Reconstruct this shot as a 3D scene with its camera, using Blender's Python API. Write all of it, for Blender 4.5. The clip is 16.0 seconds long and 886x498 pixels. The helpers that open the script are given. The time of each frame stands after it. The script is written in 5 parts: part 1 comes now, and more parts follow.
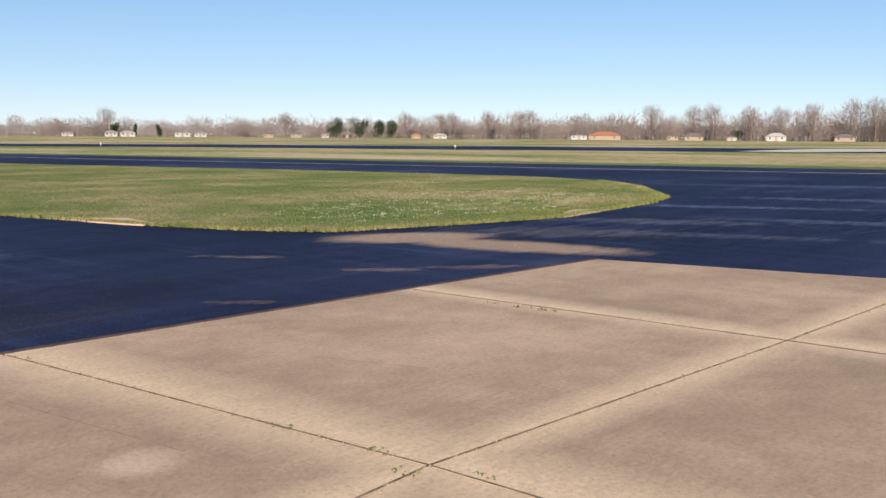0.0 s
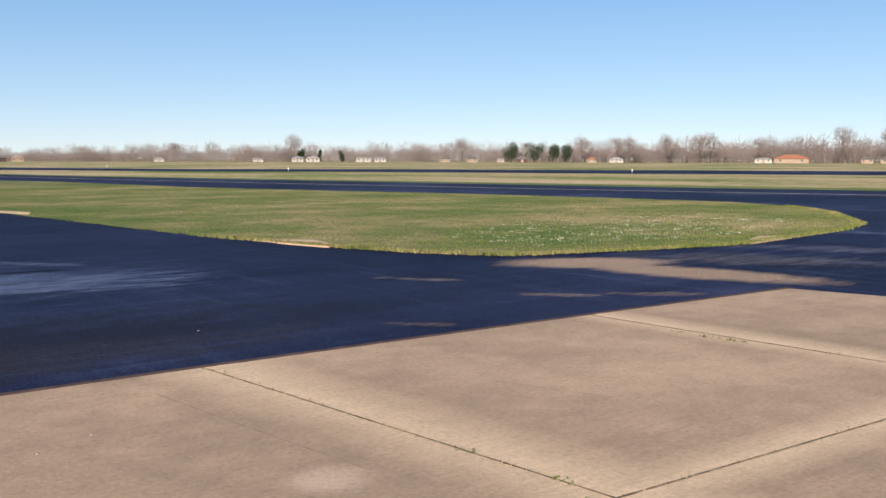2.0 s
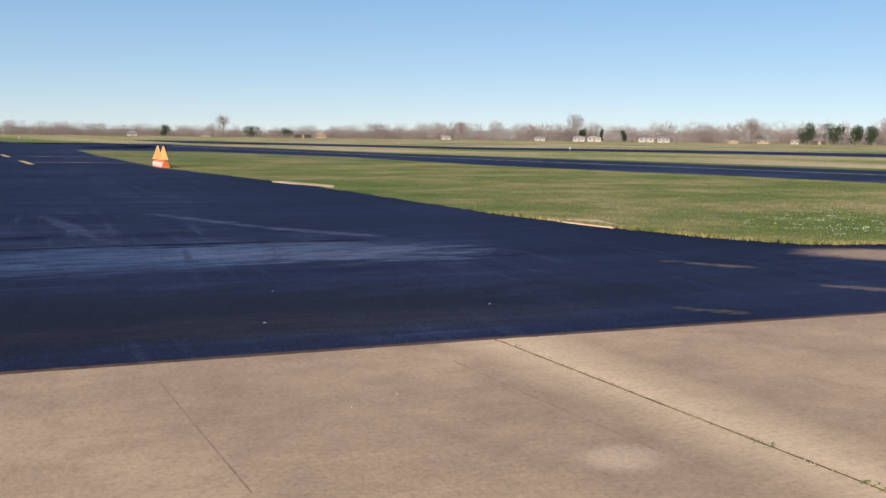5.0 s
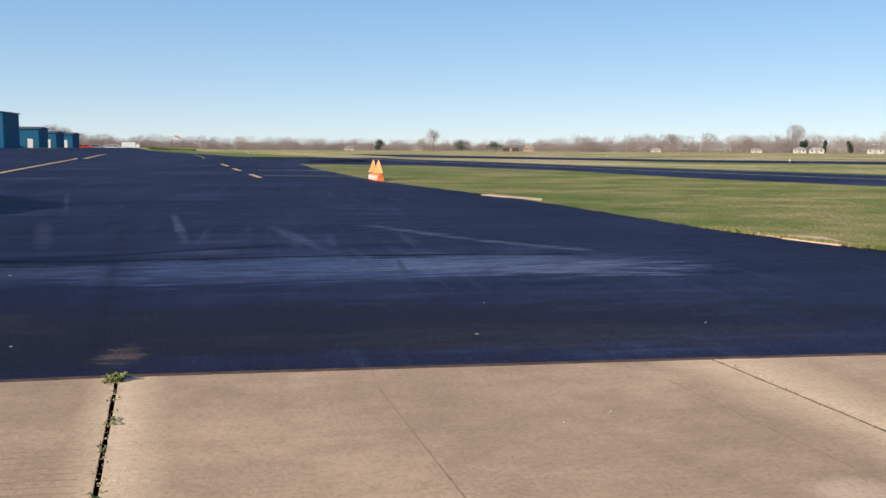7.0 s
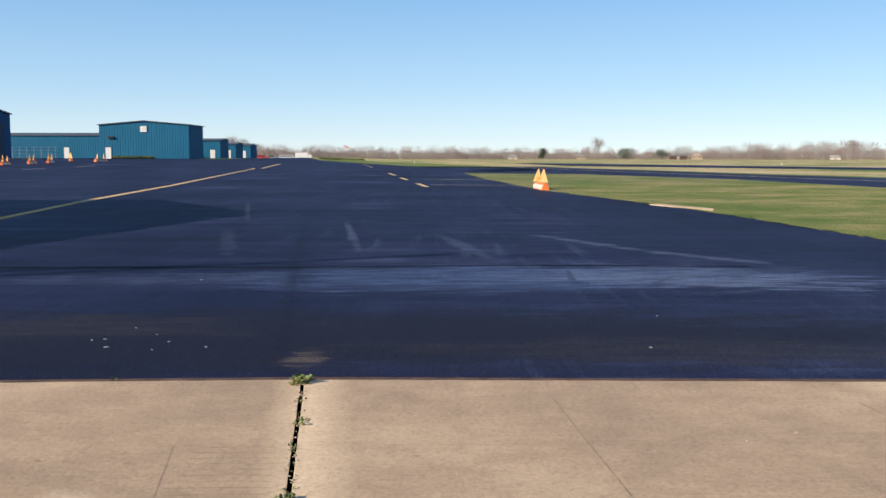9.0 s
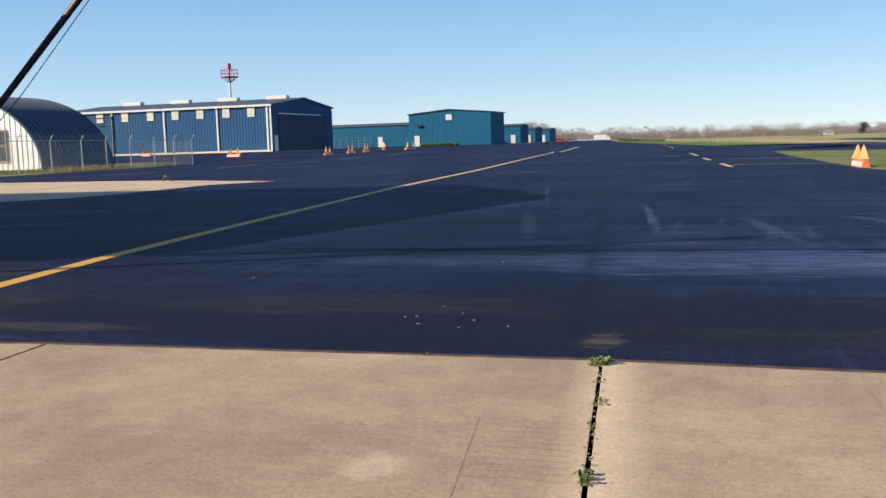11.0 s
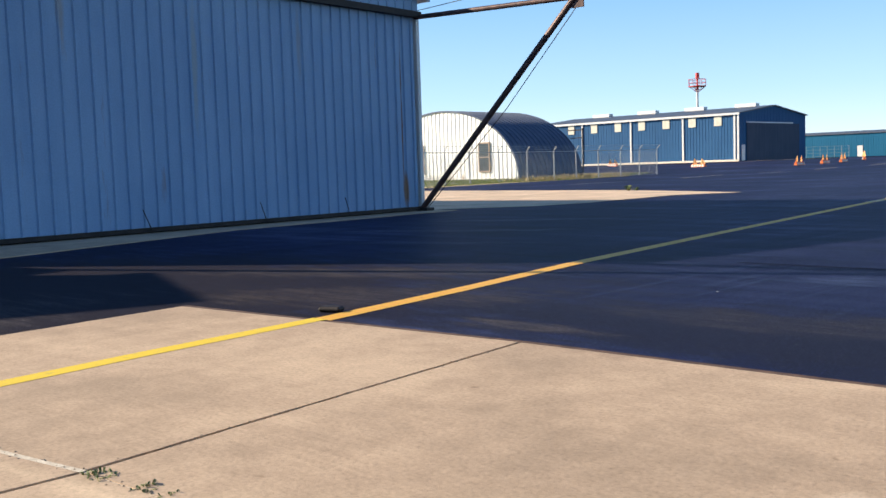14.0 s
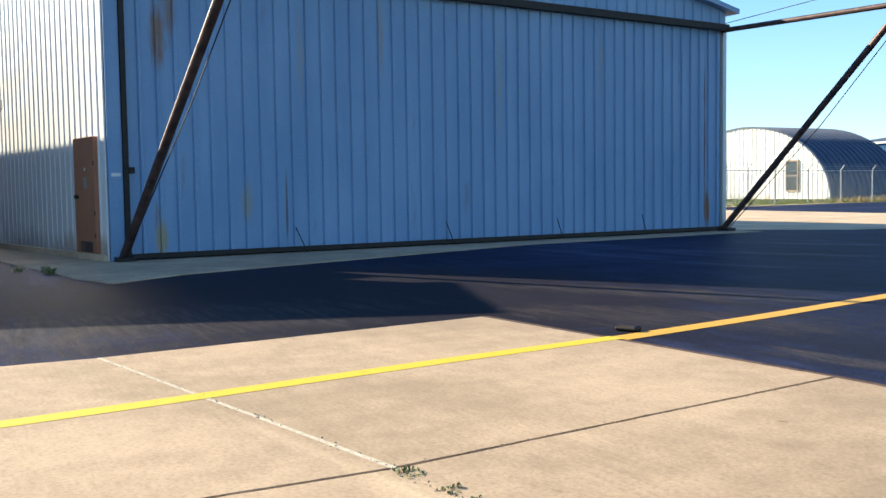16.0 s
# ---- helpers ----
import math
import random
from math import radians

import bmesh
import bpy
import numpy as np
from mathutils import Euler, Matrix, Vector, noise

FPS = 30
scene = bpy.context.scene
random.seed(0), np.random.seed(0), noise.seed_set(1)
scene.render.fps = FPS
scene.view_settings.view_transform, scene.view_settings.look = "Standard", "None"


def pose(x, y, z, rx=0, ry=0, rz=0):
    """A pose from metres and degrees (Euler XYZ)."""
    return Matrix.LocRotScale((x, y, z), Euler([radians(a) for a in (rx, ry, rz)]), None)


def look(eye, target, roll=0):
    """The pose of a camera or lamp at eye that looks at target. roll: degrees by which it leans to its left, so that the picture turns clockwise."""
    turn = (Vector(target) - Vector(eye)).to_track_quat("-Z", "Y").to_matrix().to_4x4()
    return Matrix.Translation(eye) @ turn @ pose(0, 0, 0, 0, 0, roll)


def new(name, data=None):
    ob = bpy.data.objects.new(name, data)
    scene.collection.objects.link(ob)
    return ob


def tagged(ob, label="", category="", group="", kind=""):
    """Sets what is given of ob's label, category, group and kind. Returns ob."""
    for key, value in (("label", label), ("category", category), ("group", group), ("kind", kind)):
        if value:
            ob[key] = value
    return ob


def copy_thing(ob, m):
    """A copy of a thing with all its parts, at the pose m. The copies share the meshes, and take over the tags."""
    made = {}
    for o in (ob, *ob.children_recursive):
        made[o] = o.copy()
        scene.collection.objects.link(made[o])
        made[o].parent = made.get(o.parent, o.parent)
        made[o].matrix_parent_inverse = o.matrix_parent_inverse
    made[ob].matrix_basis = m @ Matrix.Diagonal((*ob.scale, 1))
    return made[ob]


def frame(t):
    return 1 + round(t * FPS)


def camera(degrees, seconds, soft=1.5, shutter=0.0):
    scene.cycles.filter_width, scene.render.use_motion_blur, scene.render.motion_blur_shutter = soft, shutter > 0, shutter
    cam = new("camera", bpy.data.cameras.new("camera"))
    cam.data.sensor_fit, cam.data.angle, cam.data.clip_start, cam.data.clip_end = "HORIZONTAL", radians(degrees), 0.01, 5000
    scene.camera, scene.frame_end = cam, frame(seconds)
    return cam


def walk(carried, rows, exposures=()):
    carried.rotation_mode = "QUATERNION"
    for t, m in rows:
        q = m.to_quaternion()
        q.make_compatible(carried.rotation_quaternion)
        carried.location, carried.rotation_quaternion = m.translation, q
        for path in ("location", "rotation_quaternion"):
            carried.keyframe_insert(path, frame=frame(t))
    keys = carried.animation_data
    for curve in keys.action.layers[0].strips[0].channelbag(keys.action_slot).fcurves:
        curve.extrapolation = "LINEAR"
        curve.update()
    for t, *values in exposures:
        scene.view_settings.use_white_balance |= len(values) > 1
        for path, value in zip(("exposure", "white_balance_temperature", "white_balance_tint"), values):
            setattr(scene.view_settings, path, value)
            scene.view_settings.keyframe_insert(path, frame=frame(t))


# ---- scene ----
# A small airfield: concrete and sealed asphalt apron, grass, hangars. x runs along the apron's edge, y away from it.
cam = camera(49.97, 16.0)
walk(cam, [
    (0.0, pose(0.151, -0.007, 1.102, 83.220, -0.396, -49.800)),
    (0.5, pose(0.148, 0.004, 1.102, 83.989, -0.434, -45.969)),
    (1.0, pose(0.150, 0.020, 1.103, 84.480, -0.438, -43.560)),
    (1.5, pose(0.151, 0.039, 1.098, 85.083, -0.317, -40.944)),
    (2.0, pose(0.142, 0.051, 1.099, 84.631, -0.124, -39.347)),
    (2.5, pose(0.123, 0.065, 1.103, 84.782, 0.096, -36.511)),
    (3.0, pose(0.114, 0.061, 1.102, 84.397, -0.084, -33.444)),
    (3.5, pose(0.097, 0.054, 1.104, 83.885, -0.408, -30.616)),
    (4.0, pose(0.103, 0.078, 1.097, 83.650, -0.525, -27.872)),
    (4.2, pose(0.081, 0.057, 1.101, 83.579, -0.541, -26.759)),
    (6.5, pose(0.022, 0.057, 1.103, 83.540, -0.675, -13.829)),
    (7.0, pose(0.001, 0.056, 1.108, 83.953, -0.343, -10.242)),
    (7.5, pose(-0.021, 0.054, 1.108, 83.978, 0.038, -7.606)),
    (8.0, pose(-0.042, 0.047, 1.109, 84.551, 0.222, -4.774)),
    (8.2, pose(-0.060, 0.051, 1.112, 84.529, 0.058, -3.971)),
    (10.3, pose(-0.072, -0.046, 1.133, 84.054, 1.298, 10.149)),
    (10.5, pose(-0.068, -0.045, 1.133, 83.854, 1.537, 12.549)),
    (11.0, pose(-0.060, -0.059, 1.136, 83.667, 1.731, 17.276)),
    (11.5, pose(-0.057, -0.044, 1.133, 83.793, 1.789, 21.456)),
    (12.0, pose(-0.055, -0.059, 1.133, 83.241, 1.642, 25.882)),
    (12.5, pose(-0.064, -0.052, 1.131, 83.034, 1.389, 30.333)),
    (13.0, pose(-0.080, -0.049, 1.137, 82.965, 1.663, 34.674)),
    (13.5, pose(-0.094, -0.051, 1.138, 84.153, 1.992, 39.545)),
    (14.0, pose(-0.100, -0.070, 1.150, 85.132, 1.878, 44.597)),
    (14.5, pose(-0.116, -0.082, 1.158, 86.155, 1.240, 49.511)),
    (15.0, pose(-0.121, -0.094, 1.156, 86.349, 0.471, 53.588)),
    (15.5, pose(-0.133, -0.106, 1.154, 86.355, 0.694, 57.710)),
    (16.0, pose(-0.125, -0.126, 1.164, 86.495, 0.845, 62.175)),
], exposures=[(0.0, 0.17, 6500, 13), (4.0, 0.12, 6500, 12), (6.4, 0.0, 6500, 11), (7.2, 0.24, 6500, 11), (8.0, 0.34, 6500, 10), (11.0, 0.29, 6500, 9), (12.5, 0.48, 6500, 10), (14.0, 0.68, 6500, 9), (15.0, 0.82, 6500, 5), (16.0, 1.02, 6500, 2)])

# ---- light ----
SUN_EL = radians(23.6)
SUN_TO = Vector((-0.857, -0.515, 0)).normalized() * math.cos(SUN_EL) + Vector((0, 0, math.sin(SUN_EL)))
world = bpy.data.worlds.new("world")
scene.world = world
world.use_nodes = True
wn, wl = world.node_tree.nodes, world.node_tree.links
sky = wn.new("ShaderNodeTexSky")
sky.sky_type, sky.sun_disc = "NISHITA", False
sky.sun_elevation = SUN_EL
sky.sun_rotation = math.atan2(SUN_TO.x, SUN_TO.y)
sky.air_density, sky.dust_density, sky.ozone_density = 0.7, 0.0, 2.5
wn["Background"].inputs["Strength"].default_value = 0.105
haze = wn.new("ShaderNodeValToRGB")   # pale haze over the horizon, clearing upwards
for k, (at, tone) in enumerate(((0.0, (0.62, 0.72, 0.80)), (0.07, (0.40, 0.60, 0.79)), (0.16, (0.24, 0.47, 0.76)), (0.5, (0.06, 0.14, 0.34)))):
    e = haze.color_ramp.elements[k] if k < 2 else haze.color_ramp.elements.new(at)
    e.position, e.color = at, (*tone, 1)
up = wn.new("ShaderNodeSeparateXYZ")
wl.new(wn.new("ShaderNodeTexCoord").outputs["Generated"], up.inputs[0])
wl.new(up.outputs[2], haze.inputs["Fac"])
lift = wn.new("ShaderNodeVectorMath")
lift.operation = "SCALE"
lift.inputs["Scale"].default_value = 9.6
wl.new(haze.outputs["Color"], lift.inputs[0])
tint = wn.new("ShaderNodeMix")
tint.data_type = "RGBA"
tint.inputs[0].default_value = 0.62
wl.new(sky.outputs["Color"], tint.inputs[6])
wl.new(lift.outputs["Vector"], tint.inputs[7])
wl.new(tint.outputs[2], wn["Background"].inputs["Color"])
sun = new("sun", bpy.data.lights.new("sun", "SUN"))
sun.data.energy, sun.data.angle, sun.data.color = 6.0, radians(0.55), (1.0, 0.855, 0.68)
sun.matrix_world = look(SUN_TO * 60, (0, 0, 0))


# ---- materials ----
def shader(name, rough=0.7, metal=0.0, spec=0.5):
    m = bpy.data.materials.new(name)
    m.use_nodes = True
    n, l = m.node_tree.nodes, m.node_tree.links
    b = n["Principled BSDF"]
    b.inputs["Roughness"].default_value = rough
    b.inputs["Metallic"].default_value = metal
    b.inputs["Specular IOR Level"].default_value = spec
    return m, n, l, b


def rgb(c):
    return (*c, 1.0)


def noise_at(n, l, coord, scale, detail=4.0, stretch=(1, 1, 1), rough=0.55):
    mp = n.new("ShaderNodeMapping")
    mp.inputs["Scale"].default_value = stretch
    l.new(coord, mp.inputs["Vector"])
    t = n.new("ShaderNodeTexNoise")
    t.inputs["Scale"].default_value = scale
    t.inputs["Detail"].default_value = detail
    t.inputs["Roughness"].default_value = rough
    l.new(mp.outputs["Vector"], t.inputs["Vector"])
    return t.outputs["Fac"]


def ramp(n, l, fac, stops):
    r = n.new("ShaderNodeValToRGB")
    while len(r.color_ramp.elements) < len(stops):
        r.color_ramp.elements.new(0.5)
    for e, (p, c) in zip(r.color_ramp.elements, stops):
        e.position, e.color = p, rgb(c)
    l.new(fac, r.inputs["Fac"])
    return r.outputs["Color"]


def mix(n, l, fac, a, b, blend="MIX"):
    x = n.new("ShaderNodeMix")
    x.data_type, x.blend_type = "RGBA", blend
    for sock, v in ((x.inputs[0], fac), (x.inputs[6], a), (x.inputs[7], b)):
        if isinstance(v, bpy.types.NodeSocket):
            l.new(v, sock)
        elif isinstance(v, tuple):
            sock.default_value = rgb(v)
        else:
            sock.default_value = v
    return x.outputs[2]


def maths(n, l, op, a, b=0.0):
    x = n.new("ShaderNodeMath")
    x.operation = op
    for sock, v in ((x.inputs[0], a), (x.inputs[1], b)):
        if isinstance(v, bpy.types.NodeSocket):
            l.new(v, sock)
        else:
            sock.default_value = v
    return x.outputs[0]


def bump(n, l, b, height, strength=0.3, dist=0.01):
    u = n.new("ShaderNodeBump")
    u.inputs["Strength"].default_value, u.inputs["Distance"].default_value = strength, dist
    l.new(height, u.inputs["Height"])
    l.new(u.outputs["Normal"], b.inputs["Normal"])


def place_coord(n):
    return n.new("ShaderNodeNewGeometry").outputs["Position"]


def plain(name, c1, c2, scale=3.0, rough=0.7, metal=0.0, spec=0.5, fine=60.0, stretch=(1, 1, 1), bumps=0.15):
    """Two tones mixed by a coarse noise, grained by a fine one."""
    m, n, l, b = shader(name, rough, metal, spec)
    p = n.new("ShaderNodeTexCoord").outputs["Object"]
    big = noise_at(n, l, p, scale, 4.0, stretch)
    col = ramp(n, l, big, [(0.3, c1), (0.7, c2)])
    small = noise_at(n, l, p, fine, 2.0)
    grain = ramp(n, l, small, [(0.2, (0.8, 0.8, 0.8)), (0.8, (1.0, 1.0, 1.0))])
    l.new(mix(n, l, 1.0, col, grain, "MULTIPLY"), b.inputs["Base Color"])
    if bumps:
        bump(n, l, b, small, bumps, 0.005)
    return m


def make_asphalt():
    m, n, l, b = shader("sealed_asphalt", 0.58, 0.0, 0.04)
    p = place_coord(n)
    streak = noise_at(n, l, p, 1.0, 6.0, (0.16, 1.5, 1), 0.65)
    cloud = noise_at(n, l, p, 0.16, 4.0)
    tyre = noise_at(n, l, p, 1.0, 5.0, (1.6, 0.07, 1), 0.6)
    both = maths(n, l, "MULTIPLY", maths(n, l, "ADD", maths(n, l, "MULTIPLY", streak, 0.7), maths(n, l, "MULTIPLY", tyre, 0.3)), cloud)
    col = ramp(n, l, both, [(0.13, (0.0055, 0.007, 0.022)), (0.22, (0.0105, 0.013, 0.042)), (0.3, (0.021, 0.026, 0.068)), (0.38, (0.055, 0.066, 0.13))])
    # short bluish scuffs in loose clusters
    scuff = ramp(n, l, noise_at(n, l, p, 2.8, 9.0, (0.34, 2.4, 1), 0.76), [(0.51, (0, 0, 0)), (0.66, (0.6, 0.6, 0.6))])
    where = ramp(n, l, noise_at(n, l, p, 0.11, 3.0), [(0.46, (0.05, 0.05, 0.05)), (0.62, (1, 1, 1))])
    col = mix(n, l, mix(n, l, 1.0, scuff, where, "MULTIPLY"), col, (0.07, 0.105, 0.21))
    # finer strokes drawn the length of the apron
    drag = ramp(n, l, noise_at(n, l, p, 2.3, 8.0, (2.2, 0.12, 1), 0.7), [(0.53, (0, 0, 0)), (0.68, (0.7, 0.7, 0.7))])
    lanes = ramp(n, l, noise_at(n, l, p, 0.14, 3.0), [(0.45, (0.1, 0.1, 0.1)), (0.6, (1, 1, 1))])
    col = mix(n, l, mix(n, l, 1.0, drag, lanes, "MULTIPLY"), col, (0.055, 0.08, 0.15))
    # dusty tracks, bare spots, greyer patches and dark streaks: centre, half-lengths, turn, tone, strength
    torn = noise_at(n, l, p, 2.6, 8.0, (0.4, 1.6, 1), 0.75)
    brushed = ramp(n, l, noise_at(n, l, p, 4.0, 8.0, (0.34, 3.6, 1), 0.78), [(0.42, (0.06, 0.06, 0.06)), (0.6, (1.0, 1.0, 1.0))])
    for cx, cy, rx, ry, turn, tone, most in (
            (-10.0, 4.0, 6.5, 5.0, 20, (0.022, 0.0195, 0.024), 0.94), (-1.5, 5.9, 7.0, 1.3, 2, (0.0135, 0.0135, 0.027), 0.94),
            (7.9, 7.0, 1.15, 0.6, -30, (0.4, 0.29, 0.2), 0.97), (8.0, 5.75, 1.6, 0.55, -75, (0.38, 0.275, 0.185), 0.97), (9.6, 6.1, 1.5, 0.7, -55, (0.16, 0.14, 0.13), 0.75),
            (5.6, 6.95, 0.5, 0.12, -52, (0.3, 0.23, 0.17), 0.82), (5.85, 5.45, 0.5, 0.12, -48, (0.3, 0.225, 0.16), 0.82), (6.5, 5.0, 0.5, 0.14, -40, (0.3, 0.22, 0.16), 0.82), (4.1, 5.05, 0.3, 0.08, -45, (0.2, 0.15, 0.11), 0.82),
            (0.4, 9.0, 2.6, 1.1, 3, (0.09, 0.14, 0.27), 0.82), (2.6, 9.0, 1.7, 1.0, -15, (0.13, 0.175, 0.29), 0.82), (2.3, 8.75, 1.9, 0.5, -10, (0.13, 0.165, 0.26), 0.82), (-2.6, 8.8, 1.6, 0.5, 3, (0.07, 0.095, 0.17), 0.7),
            (-1.3, 14.0, 2.8, 0.08, 97, (0.12, 0.155, 0.25), 0.75), (1.9, 12.7, 1.8, 0.16, 115, (0.11, 0.145, 0.23), 0.8), (2.9, 10.9, 1.4, 0.16, 125, (0.12, 0.15, 0.23), 0.8),
            (0.3, 12.0, 2.2, 0.14, 100, (0.09, 0.12, 0.2), 0.7), (-4.1, 20.5, 4.5, 0.07, 101, (0.085, 0.1, 0.15), 0.75), (-2.9, 13.0, 2.4, 0.12, 102, (0.06, 0.075, 0.12), 0.7),
            (1.22, 9.0, 0.6, 0.04, 85, (0.006, 0.008, 0.02), 0.7), (2.05, 8.75, 0.55, 0.04, 60, (0.006, 0.008, 0.02), 0.7),
            (-0.8, 5.3, 0.16, 0.3, 0, (0.17, 0.13, 0.1), 0.8), (-4.5, 5.2, 0.7, 0.22, 8, (0.12, 0.1, 0.08), 0.5), (-6.9, 5.6, 1.9, 0.8, 30, (0.075, 0.062, 0.055), 0.75), (-8.5, 6.9, 2.4, 0.5, 27, (0.085, 0.072, 0.066), 0.7),
            (-2.9, 6.3, 2.0, 0.5, 3, (0.05, 0.044, 0.045), 0.6), (1.6, 5.5, 2.2, 0.4, -3, (0.05, 0.043, 0.042), 0.55), (-8.9, 1.2, 3.2, 1.4, 95, (0.075, 0.068, 0.068), 0.75),
            (11.6, 6.0, 1.8, 0.5, -60, (0.17, 0.17, 0.2), 0.65), (15.0, 6.2, 2.4, 0.35, -62, (0.16, 0.21, 0.32), 0.65), (18.5, 4.8, 3.5, 0.5, -66, (0.15, 0.2, 0.3), 0.65), (13.5, 3.4, 2.8, 0.4, -70, (0.12, 0.15, 0.23), 0.8), (24.0, 5.0, 4.0, 0.5, -72, (0.14, 0.18, 0.28), 0.8), (10.5, 4.5, 2.0, 0.3, -68, (0.1, 0.11, 0.15), 0.8),
            (22.0, 9.0, 4.0, 0.6, -65, (0.085, 0.11, 0.17), 0.7), (-12.5, 12.5, 3.0, 0.35, 25, (0.09, 0.105, 0.15), 0.75), (-13.2, 15.6, 2.6, 0.3, 30, (0.1, 0.12, 0.17), 0.75), (-11.0, 10.2, 2.2, 0.25, 25, (0.07, 0.085, 0.12), 0.7),
            (-1.6, 10.5, 6.0, 0.06, 97, (0.003, 0.004, 0.01), 0.6), (-1.75, 12.0, 7.5, 0.2, 97, (0.004, 0.005, 0.014), 0.35)):
        mp = n.new("ShaderNodeMapping")
        mp.vector_type = "TEXTURE"
        mp.inputs["Location"].default_value = (cx, cy, 0)
        mp.inputs["Rotation"].default_value = (0, 0, radians(turn))
        mp.inputs["Scale"].default_value = (rx, ry, 1)
        l.new(p, mp.inputs["Vector"])
        ln = n.new("ShaderNodeVectorMath")
        ln.operation = "LENGTH"
        flat = n.new("ShaderNodeVectorMath")
        flat.operation = "MULTIPLY"
        flat.inputs[1].default_value = (1, 1, 0)
        l.new(mp.outputs["Vector"], flat.inputs[0])
        l.new(flat.outputs["Vector"], ln.inputs[0])
        d = maths(n, l, "ADD", ln.outputs["Value"], maths(n, l, "MULTIPLY", maths(n, l, "SUBTRACT", torn, 0.5), 0.9 if most > 0.96 else 1.7 if most > 0.93 else 3.0))
        mask = mix(n, l, 1.0, ramp(n, l, d, [(0.55, (most, most, most)), (1.05, (0, 0, 0))]), (1, 1, 1) if most > 0.93 else brushed, "MULTIPLY")
        col = mix(n, l, mask, col, tone)
    fine = noise_at(n, l, p, 70.0, 2.0)
    speck = ramp(n, l, fine, [(0.3, (0.45, 0.45, 0.45)), (0.6, (1.2, 1.2, 1.2)), (0.72, (2.6, 2.6, 2.7))])
    col = mix(n, l, 1.0, col, speck, "MULTIPLY")
    grit = ramp(n, l, noise_at(n, l, p, 38.0, 2.0), [(0.7, (0, 0, 0)), (0.76, (0.8, 0.8, 0.8))])   # pale bare stones
    l.new(mix(n, l, grit, col, (0.12, 0.115, 0.11)), b.inputs["Base Color"])
    bump(n, l, b, fine, 0.6, 0.006)
    return m


def make_concrete(edge=True):
    m, n, l, b = shader("concrete" if edge else "old_concrete", 0.85, 0.0, 0.3)
    p = place_coord(n)
    big = noise_at(n, l, p, 0.5, 5.0)
    mid = noise_at(n, l, p, 2.2, 6.0, (1, 0.8, 1), 0.65)
    col = ramp(n, l, maths(n, l, "ADD", maths(n, l, "MULTIPLY", big, 0.6), maths(n, l, "MULTIPLY", mid, 0.4)),
               [(0.39, (0.362, 0.266, 0.177)), (0.5, (0.45, 0.329, 0.219)), (0.61, (0.54, 0.401, 0.267))])
    if not edge:
        col = mix(n, l, 1.0, col, (1.35, 1.38, 1.4), "MULTIPLY")
    if edge:
        # blown sand and wear along three joints and the cross joint
        g = n.new("ShaderNodeSeparateXYZ")
        l.new(p, g.inputs[0])
        px, py = g.outputs[0], g.outputs[1]
        d = None
        for x0, slope, reach in ((-0.735, 0.108, 0.4), (2.3, 0.071, 0.8), (5.2, 0.033, 0.6)):
            off = maths(n, l, "SUBTRACT", maths(n, l, "ADD", px, maths(n, l, "MULTIPLY", maths(n, l, "SUBTRACT", py, 4.7), slope)), x0 + 0.05)
            one = maths(n, l, "DIVIDE", maths(n, l, "ABSOLUTE", off), reach)
            d = one if d is None else maths(n, l, "MINIMUM", d, one)
        row_a = maths(n, l, "ADD", maths(n, l, "MULTIPLY", px, 0.16), 1.98)
        row_b = maths(n, l, "ADD", maths(n, l, "MULTIPLY", px, -0.053), 2.15)
        row = maths(n, l, "MULTIPLY", maths(n, l, "ABSOLUTE", maths(n, l, "SUBTRACT", py, maths(n, l, "MINIMUM", row_a, row_b))), 2.2)
        row = maths(n, l, "ADD", row, maths(n, l, "MULTIPLY", maths(n, l, "MAXIMUM", maths(n, l, "SUBTRACT", -1.5, px), 0.0), 0.12))
        d = maths(n, l, "MINIMUM", d, row)
        d = maths(n, l, "ADD", d, maths(n, l, "MULTIPLY", maths(n, l, "SUBTRACT", mid, 0.5), 0.35))
        worn = ramp(n, l, d, [(0.0, (0.9, 0.9, 0.9)), (0.14, (0.66, 0.66, 0.66)), (0.48, (0.0, 0.0, 0.0))])
        col = mix(n, l, worn, col, (0.74, 0.57, 0.375))
    # broom strokes across the slabs, in uneven patches, and pale scoured spots
    broom = ramp(n, l, noise_at(n, l, p, 9.0, 6.0, (0.16, 4.0, 1), 0.7), [(0.35, (0.92, 0.915, 0.91)), (0.62, (1.04, 1.04, 1.04))])
    swept = ramp(n, l, noise_at(n, l, p, 0.7, 3.0), [(0.42, (0.1, 0.1, 0.1)), (0.62, (0.9, 0.9, 0.9))])
    col = mix(n, l, swept, col, mix(n, l, 1.0, col, broom, "MULTIPLY"))
    for cx, cy in ((1.85, 2.77), (-1.3, 3.0)):
        off = n.new("ShaderNodeVectorMath")
        off.operation = "DISTANCE"
        off.inputs[1].default_value = (cx, cy, 0)
        l.new(p, off.inputs[0])
        spot = maths(n, l, "ADD", off.outputs["Value"], maths(n, l, "MULTIPLY", maths(n, l, "SUBTRACT", mid, 0.5), 0.35))
        col = mix(n, l, ramp(n, l, spot, [(0.08, (0.75, 0.75, 0.75)), (0.17, (0, 0, 0))]), col, (0.62, 0.48, 0.34))
    pits = ramp(n, l, noise_at(n, l, p, 5.0, 2.0), [(0.2, (0.45, 0.42, 0.38)), (0.25, (1, 1, 1))])   # scattered dark bits
    col = mix(n, l, 1.0, col, pits, "MULTIPLY")
    fine = noise_at(n, l, p, 42.0, 5.0, (1, 1, 1), 0.75)
